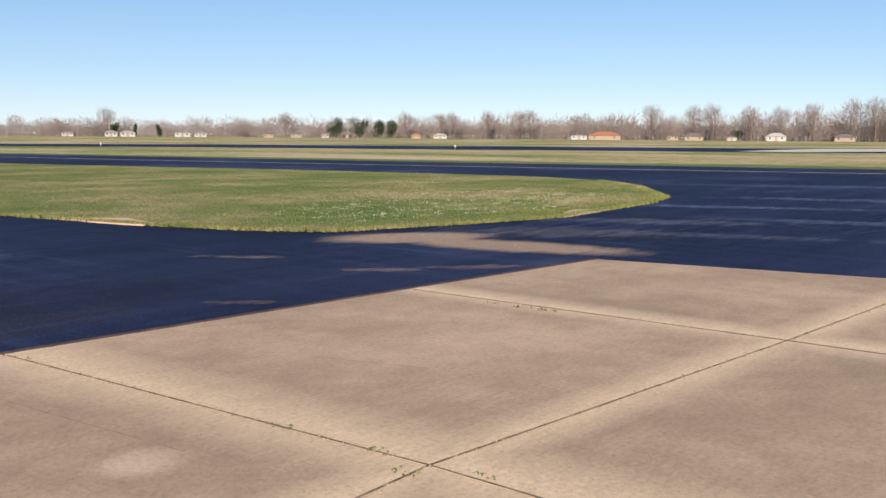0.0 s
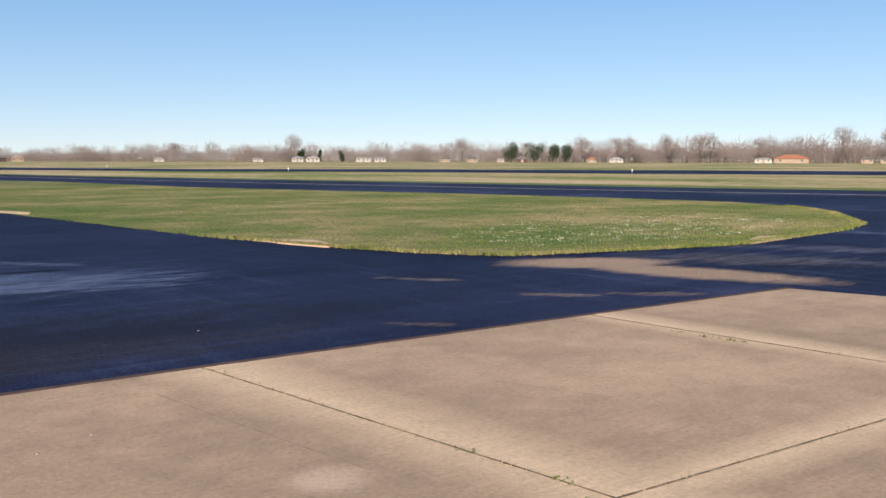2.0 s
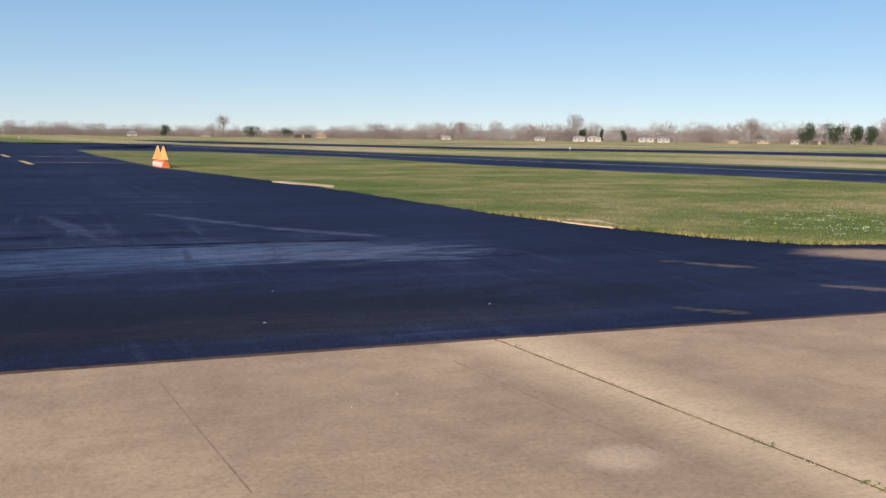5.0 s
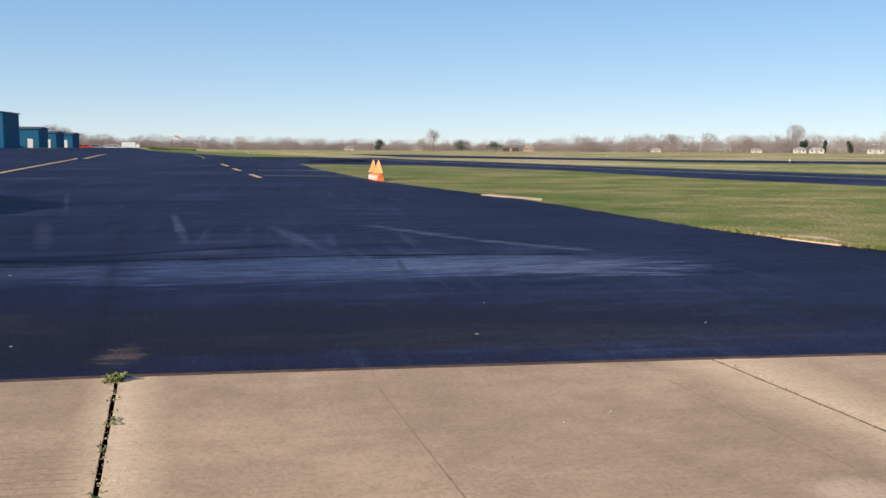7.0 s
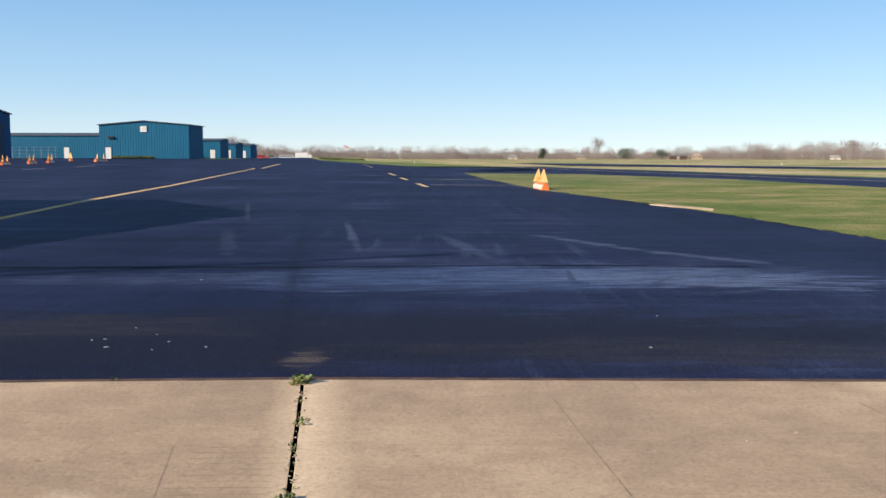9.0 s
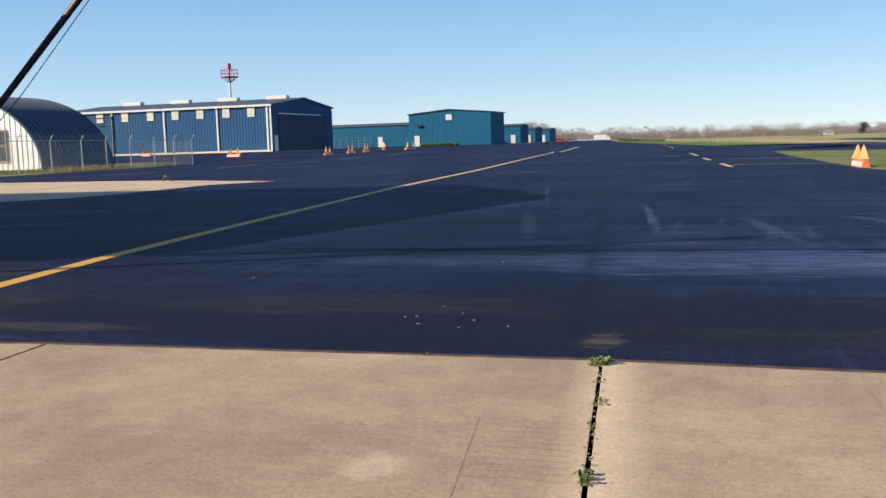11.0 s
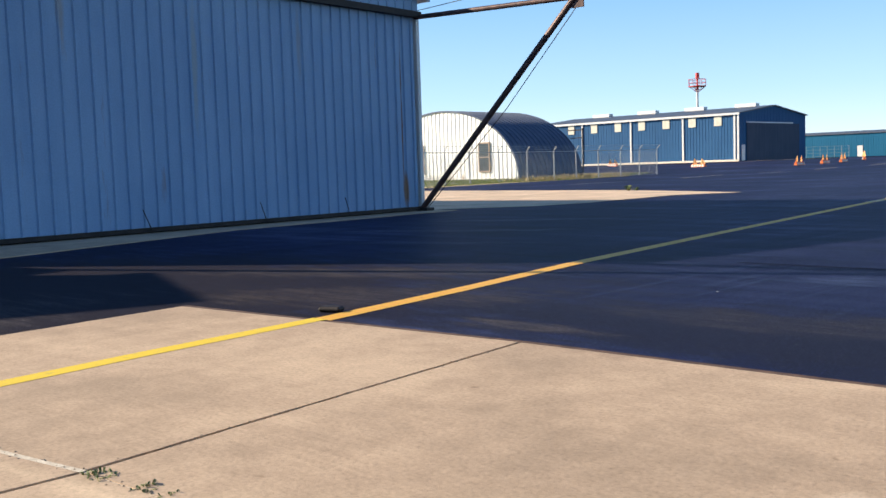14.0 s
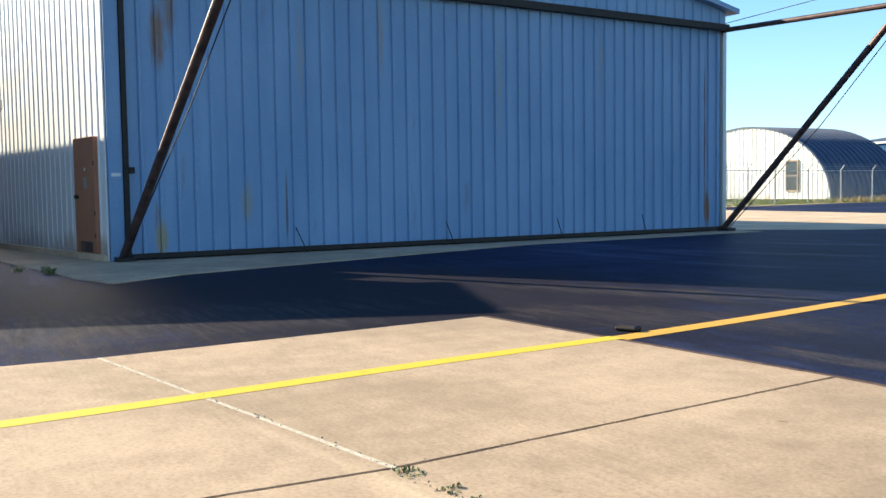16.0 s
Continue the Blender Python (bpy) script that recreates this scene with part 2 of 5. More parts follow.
    blot = noise_at(n, l, p, 7.0, 6.0, (0.8, 1, 1), 0.7)
    speck = ramp(n, l, fine, [(0.28, (0.66, 0.66, 0.66)), (0.45, (0.97, 0.97, 0.97)), (0.75, (1.25, 1.25, 1.25))])
    soil = ramp(n, l, blot, [(0.34, (0.92, 0.915, 0.91)), (0.6, (1.05, 1.05, 1.05))])
    col = mix(n, l, 1.0, col, soil, "MULTIPLY")
    l.new(mix(n, l, 1.0, col, speck, "MULTIPLY"), b.inputs["Base Color"])
    bump(n, l, b, fine, 0.5, 0.005)
    return m


def make_grass(name, stops, stretch=(1, 1, 1), scale=0.12):
    m, n, l, b = shader(name, 0.9, 0.0, 0.2)
    p = place_coord(n)
    big = noise_at(n, l, p, scale, 5.0, stretch)
    mid = noise_at(n, l, p, 1.1, 5.0)
    col = ramp(n, l, maths(n, l, "ADD", maths(n, l, "MULTIPLY", big, 0.65), maths(n, l, "MULTIPLY", mid, 0.35)),
               stops)
    fine = noise_at(n, l, p, 22.0, 3.0)
    tuft = ramp(n, l, fine, [(0.25, (0.45, 0.45, 0.45)), (0.75, (1.3, 1.3, 1.3))])
    l.new(mix(n, l, 1.0, col, tuft, "MULTIPLY"), b.inputs["Base Color"])
    bump(n, l, b, fine, 0.5, 0.03)
    return m


def make_siding(name, c1, c2, rust=0.0, rough=0.45, spec=0.5, stains=()):
    """Painted ribbed sheet steel; streaks run down it, with some rust."""
    m, n, l, b = shader(name, rough, 0.0, spec)
    p = n.new("ShaderNodeTexCoord").outputs["Object"]
    runs = noise_at(n, l, p, 2.2, 4.0, (1, 1, 0.12))
    patch = noise_at(n, l, p, 0.35, 4.0)
    col = ramp(n, l, maths(n, l, "ADD", maths(n, l, "MULTIPLY", runs, 0.5), maths(n, l, "MULTIPLY", patch, 0.5)), [(0.35, c1), (0.65, c2)])
    if rust:
        spots = noise_at(n, l, p, 1.3, 6.0, (2.4, 2.4, 0.28), 0.7)
        mask = ramp(n, l, spots, [(0.62, (0, 0, 0)), (0.74, (rust, rust, rust))])
        col = mix(n, l, mask, col, (0.2, 0.105, 0.045))
    for sx, sz, rx, rz, tone, most in stains:   # rust runs of their own shape
        mp = n.new("ShaderNodeMapping")
        mp.vector_type = "TEXTURE"
        mp.inputs["Location"].default_value = (sx, 0, sz)
        mp.inputs["Scale"].default_value = (rx, 50, rz)
        l.new(p, mp.inputs["Vector"])
        ln = n.new("ShaderNodeVectorMath")
        ln.operation = "LENGTH"
        l.new(mp.outputs["Vector"], ln.inputs[0])
        d = maths(n, l, "ADD", ln.outputs["Value"], maths(n, l, "MULTIPLY", maths(n, l, "SUBTRACT", noise_at(n, l, p, 3.0, 6.0, (3, 3, 0.4), 0.7), 0.5), 2.0))
        col = mix(n, l, ramp(n, l, d, [(0.4, (most, most, most)), (1.0, (0, 0, 0))]), col, tone)
    fine = noise_at(n, l, p, 30.0, 3.0)
    grain = ramp(n, l, fine, [(0.2, (0.86, 0.86, 0.86)), (0.8, (1.05, 1.05, 1.05))])
    l.new(mix(n, l, 1.0, col, grain, "MULTIPLY"), b.inputs["Base Color"])
    bump(n, l, b, patch, 0.2, 0.05)
    return m


def make_paint(name, c, worn):
    m, n, l, b = shader(name, 0.6)
    p = place_coord(n)
    f = noise_at(n, l, p, 14.0, 6.0, (1, 1, 1), 0.7)
    l.new(ramp(n, l, f, [(0.3, worn), (0.45, c)]), b.inputs["Base Color"])
    bump(n, l, b, f, 0.2, 0.003)
    return m


ASPHALT = make_asphalt()
PALE_PAD = plain("pale_pad", (0.6, 0.57, 0.5), (0.72, 0.69, 0.6), 0.3, 0.85)
CONCRETE = make_concrete()
OLD_CONCRETE = make_concrete(False)
GRASS = make_grass("grass", [(0.36, (0.11, 0.17, 0.037)), (0.48, (0.185, 0.215, 0.064)), (0.56, (0.285, 0.265, 0.11)), (0.66, (0.4, 0.33, 0.17))], (0.8, 1.2, 1), 0.3)
VERGE = make_grass("verge_grass", [(0.36, (0.12, 0.19, 0.04)), (0.5, (0.18, 0.24, 0.06)), (0.64, (0.28, 0.29, 0.11))], (1, 1, 1), 0.2)
FIELD = make_grass("field_grass", [(0.4, (0.17, 0.25, 0.06)), (0.47, (0.36, 0.35, 0.13)), (0.54, (0.58, 0.46, 0.25)), (0.64, (0.68, 0.54, 0.34))], (1.0, 0.7, 1), 0.06)
DIRT = plain("joint_dirt", (0.045, 0.034, 0.022), (0.4, 0.31, 0.2), 14.0, 0.95)
RUST = (0.23, 0.12, 0.05)
BLUE_STEEL = make_siding("faded_blue_steel", (0.165, 0.3, 0.49), (0.24, 0.385, 0.575), 0.7, stains=(
    (0.62, 4.1, 0.16, 0.8, RUST, 0.85), (0.85, 4.6, 0.14, 0.7, RUST, 0.7), (0.6, 0.35, 0.13, 0.4, (0.42, 0.3, 0.06), 0.7), (2.25, 1.0, 0.12, 0.5, (0.36, 0.3, 0.14), 0.6),
    (14.78, 2.4, 0.035, 2.6, (0.12, 0.05, 0.025), 0.95), (14.85, 0.6, 0.12, 0.6, RUST, 0.9), (8.2, 3.6, 0.1, 1.6, (0.3, 0.33, 0.3), 0.6), (3.4, 3.9, 0.08, 1.2, (0.28, 0.3, 0.3), 0.6),
    (5.2, 4.3, 0.1, 1.0, (0.3, 0.26, 0.2), 0.6), (3.05, 0.9, 0.03, 0.9, (0.1, 0.06, 0.04), 0.8), (11.2, 4.2, 0.08, 1.1, (0.28, 0.27, 0.24), 0.5)))
WHITE_WALL = make_siding("white_wall_steel", (0.86, 0.86, 0.84), (0.9, 0.9, 0.88), 0.1, stains=(
    (11.75, 0.15, 0.3, 0.4, (0.4, 0.27, 0.17), 0.7), (10.0, 0.1, 1.0, 0.4, (0.42, 0.32, 0.24), 0.6), (7.5, 0.0, 3.0, 0.6, (0.3, 0.28, 0.27), 0.6)))
DULL_WHITE = plain("dull_white_siding", (0.44, 0.43, 0.42), (0.54, 0.53, 0.51), 1.0, 0.8)
PALE_STEEL = make_siding("pale_steel", (0.62, 0.62, 0.6), (0.72, 0.72, 0.7), 0.25)
NAVY_STEEL = make_siding("blue_hangar_steel", (0.02, 0.085, 0.2), (0.026, 0.105, 0.235), 0.0, 0.6, 0.15)
TEAL_STEEL = make_siding("teal_hangar_steel", (0.011, 0.115, 0.22), (0.016, 0.135, 0.25), 0.0, 0.6, 0.15)
DARK_DOOR = make_siding("dark_door_steel", (0.05, 0.065, 0.1), (0.07, 0.085, 0.125), 0.0, 0.7, 0.15)
GALV = make_siding("galvanised_arch_steel", (0.05, 0.075, 0.13), (0.08, 0.105, 0.165), 0.12, 0.45, 0.35)
ROOF_GREY = plain("grey_roof_steel", (0.3, 0.32, 0.35), (0.38, 0.4, 0.43), 0.6, 0.45)
WHITE = plain("white_paint", (0.68, 0.68, 0.66), (0.8, 0.8, 0.78), 2.0, 0.5)
PANEL_LIGHT = plain("translucent_panel", (0.62, 0.6, 0.48), (0.72, 0.7, 0.58), 2.0, 0.4)
RUST_PIPE = plain("rusted_pipe", (0.05, 0.028, 0.026), (0.15, 0.085, 0.072), 5.0, 0.55, 0.3, stretch=(1, 1, 1))
DARK_IRON = plain("dark_iron", (0.018, 0.015, 0.014), (0.04, 0.03, 0.025), 8.0, 0.6, 0.4)
BROWN_DOOR = plain("brown_door_paint", (0.42, 0.165, 0.09), (0.52, 0.23, 0.125), 1.2, 0.6)
POST_GREY = plain("galvanised_post", (0.32, 0.33, 0.34), (0.45, 0.46, 0.46), 5.0, 0.4, 0.6)
YELLOW = make_paint("yellow_line_paint", (0.75, 0.4, 0.05), (0.42, 0.24, 0.05))
LEMON = make_paint("fresh_yellow_paint", (0.8, 0.57, 0.04), (0.6, 0.46, 0.08))
PALE_YELLOW = make_paint("worn_yellow_paint", (0.7, 0.47, 0.19), (0.4, 0.28, 0.12))
FADED = make_paint("faded_line_paint", (0.5, 0.41, 0.26), (0.2, 0.17, 0.13))
ORANGE = plain("orange_plastic", (0.82, 0.17, 0.035), (0.9, 0.25, 0.06), 4.0, 0.45)
FLAG = plain("orange_flag_cloth", (0.9, 0.47, 0.16), (0.92, 0.56, 0.24), 4.0, 0.7)
RED_PAINT = plain("red_paint", (0.5, 0.03, 0.03), (0.6, 0.05, 0.05), 3.0, 0.5)
GLASS_DARK = plain("dark_window_glass", (0.03, 0.04, 0.05), (0.06, 0.07, 0.08), 2.0, 0.1, 0.0, 0.8, bumps=0)
BARK = plain("bare_bark", (0.12, 0.085, 0.065), (0.2, 0.15, 0.12), 0.6, 0.9)
TWIGS = plain("bare_twigs", (0.205, 0.165, 0.155), (0.32, 0.265, 0.25), 0.05, 0.95, bumps=0)
NEEDLES = plain("pine_needles", (0.02, 0.045, 0.018), (0.045, 0.075, 0.03), 0.5, 0.8, bumps=0)
SAND = plain("joint_sand", (0.5, 0.43, 0.32), (0.8, 0.71, 0.55), 25.0, 0.95)
CRUMB = plain("joint_crumb", (0.22, 0.165, 0.11), (0.52, 0.4, 0.27), 20.0, 0.95)
RUST_DIRT = plain("reddish_dirt", (0.05, 0.025, 0.018), (0.15, 0.085, 0.055), 9.0, 0.95)
SCORE = plain("score_shade", (0.24, 0.175, 0.12), (0.44, 0.33, 0.22), 12.0, 0.95)
DARK_LINE = plain("dark_line_tone", (0.003, 0.0035, 0.008), (0.007, 0.008, 0.014), 4.0, 0.8, 0.0, 0.08)
WEED = plain("weed_leaves", (0.1, 0.145, 0.035), (0.21, 0.23, 0.08), 9.0, 0.8)
STRAW = plain("dry_grass", (0.3, 0.24, 0.12), (0.42, 0.34, 0.18), 6.0, 0.9)
FLOWER = plain("clover_flowers", (0.6, 0.58, 0.5), (0.75, 0.73, 0.62), 5.0, 0.8)
TERRACOTTA = plain("terracotta_roof", (0.42, 0.17, 0.09), (0.5, 0.22, 0.12), 0.5, 0.8)
SHINGLE = plain("grey_shingles", (0.14, 0.135, 0.13), (0.22, 0.21, 0.2), 0.8, 0.85)
SLATE_ROOF = plain("dark_roof_steel", (0.06, 0.075, 0.1), (0.1, 0.115, 0.14), 0.6, 0.5)
BRICK_TAN = plain("tan_brick", (0.34, 0.26, 0.2), (0.43, 0.34, 0.27), 0.9, 0.85)
RUBBER = plain("tyre_rubber", (0.015, 0.015, 0.015), (0.03, 0.03, 0.03), 8.0, 0.8)


# ---- building helpers ----
def rise(x, y):
    """The ground climbs gently towards the far hangars."""
    def s(v):
        v = min(max(v, 0.0), 1.0)
        return v * v * (3 - 2 * v)
    return 0.75 * s((y - 68) / 45) * s((-x - 18) / 24)


def mesh_of(name, bm, material):
    bmesh.ops.recalc_face_normals(bm, faces=bm.faces)
    bm.normal_update()
    if all(f.normal.z < -0.9 for f in bm.faces):   # a flat sheet faces up
        bmesh.ops.reverse_faces(bm, faces=bm.faces[:])
    me = bpy.data.meshes.new(name)
    bm.to_mesh(me)
    bm.free()
    me.materials.append(material)
    return me


def part(name, bm, material, parent=None, label=""):
    ob = new(name, mesh_of(name, bm, material))
    ob.parent = parent
    if label:
        tagged(ob, label)
    return ob


def empty(name, m=None):
    ob = new(name)
    if m is not None:
        ob.matrix_world = m
    return ob


def box(bm, x0, x1, y0, y1, z0, z1, bevel=0.0):
    vs = [bm.verts.new((x, y, z)) for x in (x0, x1) for y in (y0, y1) for z in (z0, z1)]
    fs = [bm.faces.new([vs[i] for i in q]) for q in ((0, 1, 3, 2), (4, 6, 7, 5), (0, 4, 5, 1), (2, 3, 7, 6), (0, 2, 6, 4), (1, 5, 7, 3))]
    if bevel:
        bmesh.ops.bevel(bm, geom=list({e for f in fs for e in f.edges}), offset=bevel, segments=1, affect="EDGES")
    return bm


def boxed(*a, bevel=0.0):
    return box(bmesh.new(), *a, bevel=bevel)


def tube(bm, a, b, r0, r1=None, sides=8):
    a, b = Vector(a), Vector(b)
    r1 = r0 if r1 is None else r1
    q = (b - a).to_track_quat("Z", "Y")
    rings = []
    for p, r in ((a, r0), (b, r1)):
        rings.append([bm.verts.new(p + q @ Vector((math.cos(k * math.tau / sides) * r, math.sin(k * math.tau / sides) * r, 0))) for k in range(sides)])
    for k in range(sides):
        bm.faces.new((rings[0][k], rings[0][(k + 1) % sides], rings[1][(k + 1) % sides], rings[1][k]))
    bm.faces.new(rings[0][::-1])
    bm.faces.new(rings[1])
    return bm


def tubed(*a, **k):
    return tube(bmesh.new(), *a, **k)


def sheet(points, z, thick=0.0, cuts=None):
    """A flat polygon at height z over the ground; thick gives it a rim below. cuts: spacing at which it is split to follow the rise."""
    bm = bmesh.new()
    f = bm.faces.new([bm.verts.new((x, y, 0)) for x, y in points])
    if f.normal.z < 0:
        f.normal_flip()
    bmesh.ops.triangulate(bm, faces=[f])
    if cuts:
        xs, ys = [p[0] for p in points], [p[1] for p in points]
        for axis, lo, hi in ((0, max(min(xs), -110), min(max(xs), -14)), (1, max(min(ys), 60), min(max(ys), 130))):
            v = lo + cuts
            while v < hi:
                co, no = [0, 0, 0], [0, 0, 0]
                co[axis], no[axis] = v, 1
                bmesh.ops.bisect_plane(bm, geom=bm.verts[:] + bm.edges[:] + bm.faces[:], plane_co=co, plane_no=no)
                v += cuts
    for v in bm.verts:
        v.co.z = z + rise(v.co.x, v.co.y)
    if thick:
        r = bmesh.ops.extrude_face_region(bm, geom=bm.faces[:])
        for v in [g for g in r["geom"] if isinstance(g, bmesh.types.BMVert)]:
            v.co.z -= thick
    return bm


def band(points, width, z):
    """A painted strip of even width along a line of points."""
    bm = bmesh.new()
    pts = [Vector((*p, 0)) for p in points]
    prev = None
    for i, p in enumerate(pts):
        d = (pts[min(i + 1, len(pts) - 1)] - pts[max(i - 1, 0)]).normalized()
        s = Vector((-d.y, d.x, 0)) * width / 2
        pair = [bm.verts.new(q + Vector((0, 0, z + rise(q.x, q.y)))) for q in (p + s, p - s)]
        if prev:
            bm.faces.new((prev[0], prev[1], pair[1], pair[0]))
        prev = pair
    return bm


def ribbed(width, height, pitch, depth, top=None, base=0.0):
    """Ribbed sheet in the plane y = 0 of its own frame, x from 0 to width, ribs standing out towards -y. top(x) gives its upper edge."""
    bm = bmesh.new()
    xs = []
    x = 0.0
    while x < width - 1e-6:
        for dx, d in ((0.0, 0), (0.74, 0), (0.80, 1), (0.92, 1), (0.98, 0)):
            if x + dx * pitch < width:
                xs.append((x + dx * pitch, d * depth))
        x += pitch
    xs.append((width, 0.0))
    if top:
        xs.append((width / 2, 0.0))
        xs.sort()
    prev = None
    for x, d in xs:
        h = top(x) if top else height
        pair = [bm.verts.new((x, -d, base)), bm.verts.new((x, -d, h)), bm.verts.new((x, 0.06, h)), bm.verts.new((x, 0.06, base))]
        if prev:
            for k in range(4):
                j = (k + 1) % 4
                bm.faces.new((prev[k], pair[k], pair[j], prev[j]))
        prev = pair
    return bm


def structure(name, bm, material, label, category):
    return tagged(part(name, bm, material), label, category, kind="structure")


# ---- the ground ----
def ground_sheet():
    xs = [-4000, -1500, -600, -300, -180, *range(-130, -10, 8), 0, 40, 120, 300, 700, 1600, 4000]
    ys = [-4000, -1200, -300, -60, 0, 30, *range(60, 136, 6), 200, 320, 500, 900, 2000, 4000]
    bm = bmesh.new()
    g = [[bm.verts.new((x, y, rise(x, y) - 0.06)) for y in ys] for x in xs]
    for i in range(len(xs) - 1):
        for j in range(len(ys) - 1):
            bm.faces.new((g[i][j], g[i + 1][j], g[i + 1][j + 1], g[i][j + 1]))
    return bm


structure("ground", ground_sheet(), FIELD, "flat mown airfield grass with straw-coloured patches", "ground")

APRON = [(-7.6, -30), (-7.3, 0.2), (-7.29, 0.83), (-7.69, 4.25), (-4.08, 4.63), (-0.74, 4.76), (2.3, 4.69), (5.2, 4.57), (7.61, 4.45),
         (8.26, 1.72), (8.6, -30), (90, -30), (60, -12), (37.5, 10.1), (31.3, 26.3), (26.0, 45.0), (20.5, 62.0), (16.0, 86.0), (11.5, 108.0), (7.5, 108.0),
         (8.5, 92), (8.6, 80), (4.3, 72), (-2.9, 111), (-13, 165), (-27, 225), (-45, 330), (-52, 330), (-43, 250), (-37, 190), (-36, 158), (-56, 156), (-100, 154),
         (-100, 84), (-51, 80), (-47.5, 74), (-44.5, 66), (-42.9, 57), (-42.4, 50), (-41.2, 42), (-40.4, 38), (-42, 35.5), (-60, 34), (-60, -30)]
structure("asphalt_apron", sheet(APRON, -0.012, cuts=8), ASPHALT, "freshly sealed near-black asphalt apron with dusty streaks", "asphalt")

ISLAND = [(3.5, 32.5), (5.5, 20.5), (6.1, 12.8), (6.35, 11.6), (6.65, 10.2), (7.1, 8.85), (7.7, 8.0), (9.2, 7.6), (11.2, 7.2), (12.6, 7.4), (14.8, 7.7), (16.6, 8.3), (17.6, 9.0),
          (18.6, 9.8), (19.7, 10.6), (21.4, 12.6), (22.1, 15.0), (21.6, 18.4), (20.6, 22.8), (18.4, 29.0), (16.4, 35.0), (15.0, 47.5), (9.5, 61.5), (1.9, 65.5), (2.3, 52.0)]
def ragged(points, step=0.35, amp=0.07):
    """The same outline with a grown-over, uneven edge."""
    edge = random.Random(11)
    out = []
    for (x0, y0), (x1, y1) in zip(points, points[1:] + points[:1]):
        n = max(1, int(math.hypot(x1 - x0, y1 - y0) / step))
        for i in range(n):
            k = 0.0 if i == 0 else amp
            out.append((x0 + (x1 - x0) * i / n + edge.uniform(-k, k), y0 + (y1 - y0) * i / n + edge.uniform(-k, k)))
    return out


structure("grass_island", sheet(ragged(ISLAND), -0.004), GRASS, "green grass island with white clover between the taxiways", "grass")

RUNWAY = [(170, -95), (83, 23), (68.2, 46.5), (51.5, 73), (39.5, 84.5), (17, 122), (13, 160), (17, 170), (47.5, 102), (64.8, 92), (90, 61.8), (112, 30.5), (200, -85)]
structure("runway", sheet(RUNWAY, -0.03), ASPHALT, "dark asphalt runway beyond the grass strip", "runway")
structure("runway_pad", sheet([(77.5, 33), (92, 34.8), (104, 35.2), (113, 31), (135, 20), (120, 12), (89, 24.5), (76.5, 28.5)], 0.0), PALE_PAD, "pale concrete pad beside the runway", "pavement")

structure("taxiway_verge", sheet([(41, 11), (34.5, 27.5), (28.6, 46), (22.6, 63), (17.5, 86), (16.2, 86), (20.7, 62), (26.2, 45), (31.5, 26.3), (37.7, 10.1), (60, -11.5), (64, -11)], -0.02), VERGE,
          "greener grass verge along the taxiway", "grass")
structure("apron_verge", sheet([(4.4, 72.3), (-2.7, 111), (-12.8, 165), (-26.8, 225), (-44, 330), (-30, 330), (-14, 225), (-2, 165), (6.5, 110), (7.4, 92)], -0.02), VERGE,
          "green grass verge at the end of the apron", "grass")

# slabs of the concrete apron, row by row away from its outer edge
ROW_0 = [(-7.69, 4.25), (-4.08, 4.63), (-0.74, 4.76), (2.3, 4.69), (5.2, 4.57), (7.61, 4.45)]
ROW_1 = [(-7.29, 0.83), (-3.72, 1.52), (-0.42, 1.82), (2.49, 2.02), (5.29, 1.85), (8.27, 1.72)]
slab_rows = [ROW_0, ROW_1] + [[(x * 1.01 ** k, y - 3.1 * k) for x, y in ROW_1] for k in (1, 2, 3)]
bed = structure("concrete_apron", sheet([(-7.6, 4.2), (-4.05, 4.6), (2.3, 4.66), (7.58, 4.42), (8.25, 1.7), (8.6, -29.9), (-7.6, -29.9), (-7.27, 0.83)], -0.03), DIRT,
                "weathered tan concrete apron of large slabs", "pavement")


GAPS = (0.003, 0.015, 0.01, 0.007, 0.006, 0.004)   # half the width of the joint at each column


def slab(c, left, right):
    """One slab inside its four corners, a joint's width smaller, with worn arrises. Corners: far left, far right, near right, near left."""
    bm = bmesh.new()
    rings = []
    for z, more in ((-0.12, 0.0), (-0.0005, 0.0), (0.0, 0.004)):
        ring = []
        for k, (x, y) in enumerate(c):
            dx = (left + more) if k in (0, 3) else -(right + more)
            dy = -(0.004 + more) if k < 2 else 0.004 + more
            ring.append(Vector((x + dx, y + dy, z)))
        loop = []
        for k in range(4):   # each side broken by small chips
            a, b = ring[k], ring[(k + 1) % 4]
            for i in range(26):
                q = a.lerp(b, i / 26)
                if 0 < i and z == 0.0:
                    q += Vector((random.uniform(-1, 1), random.uniform(-1, 1), 0)) * 0.009
                loop.append(bm.verts.new(q))
        rings.append(loop)
    for a, b in zip(rings[:-1], rings[1:]):
        for k in range(len(a)):
            j = (k + 1) % len(a)
            bm.faces.new((a[k], a[j], b[j], b[k]))
    bm.faces.new(rings[-1])
    return bm


for near, far in zip(slab_rows[:-1], slab_rows[1:]):
    for k in range(5):
        part("slab", slab([near[k], near[k + 1], far[k + 1], far[k]], GAPS[k], GAPS[k + 1]), CONCRETE, bed)
for row in slab_rows[1:4]:
    part("joint_filler", band(row[:2], 0.03, 0.0008), SAND, bed, "sandy joint filler")
    part("joint_filler", band(row[1:3], 0.04, -0.003), SAND, bed, "sandy joint filler")
    part("joint_filler", band(row[2:], 0.012, 0.0015), DIRT, bed, "dark soil in the joint")
for k in (3, 4):
    part("joint_filler", band([(r[k][0], r[k][1] - (0.03 if r is ROW_0 else 0)) for r in slab_rows[:4]], 0.013, 0.0015), DIRT, bed, "dark soil in the joint")
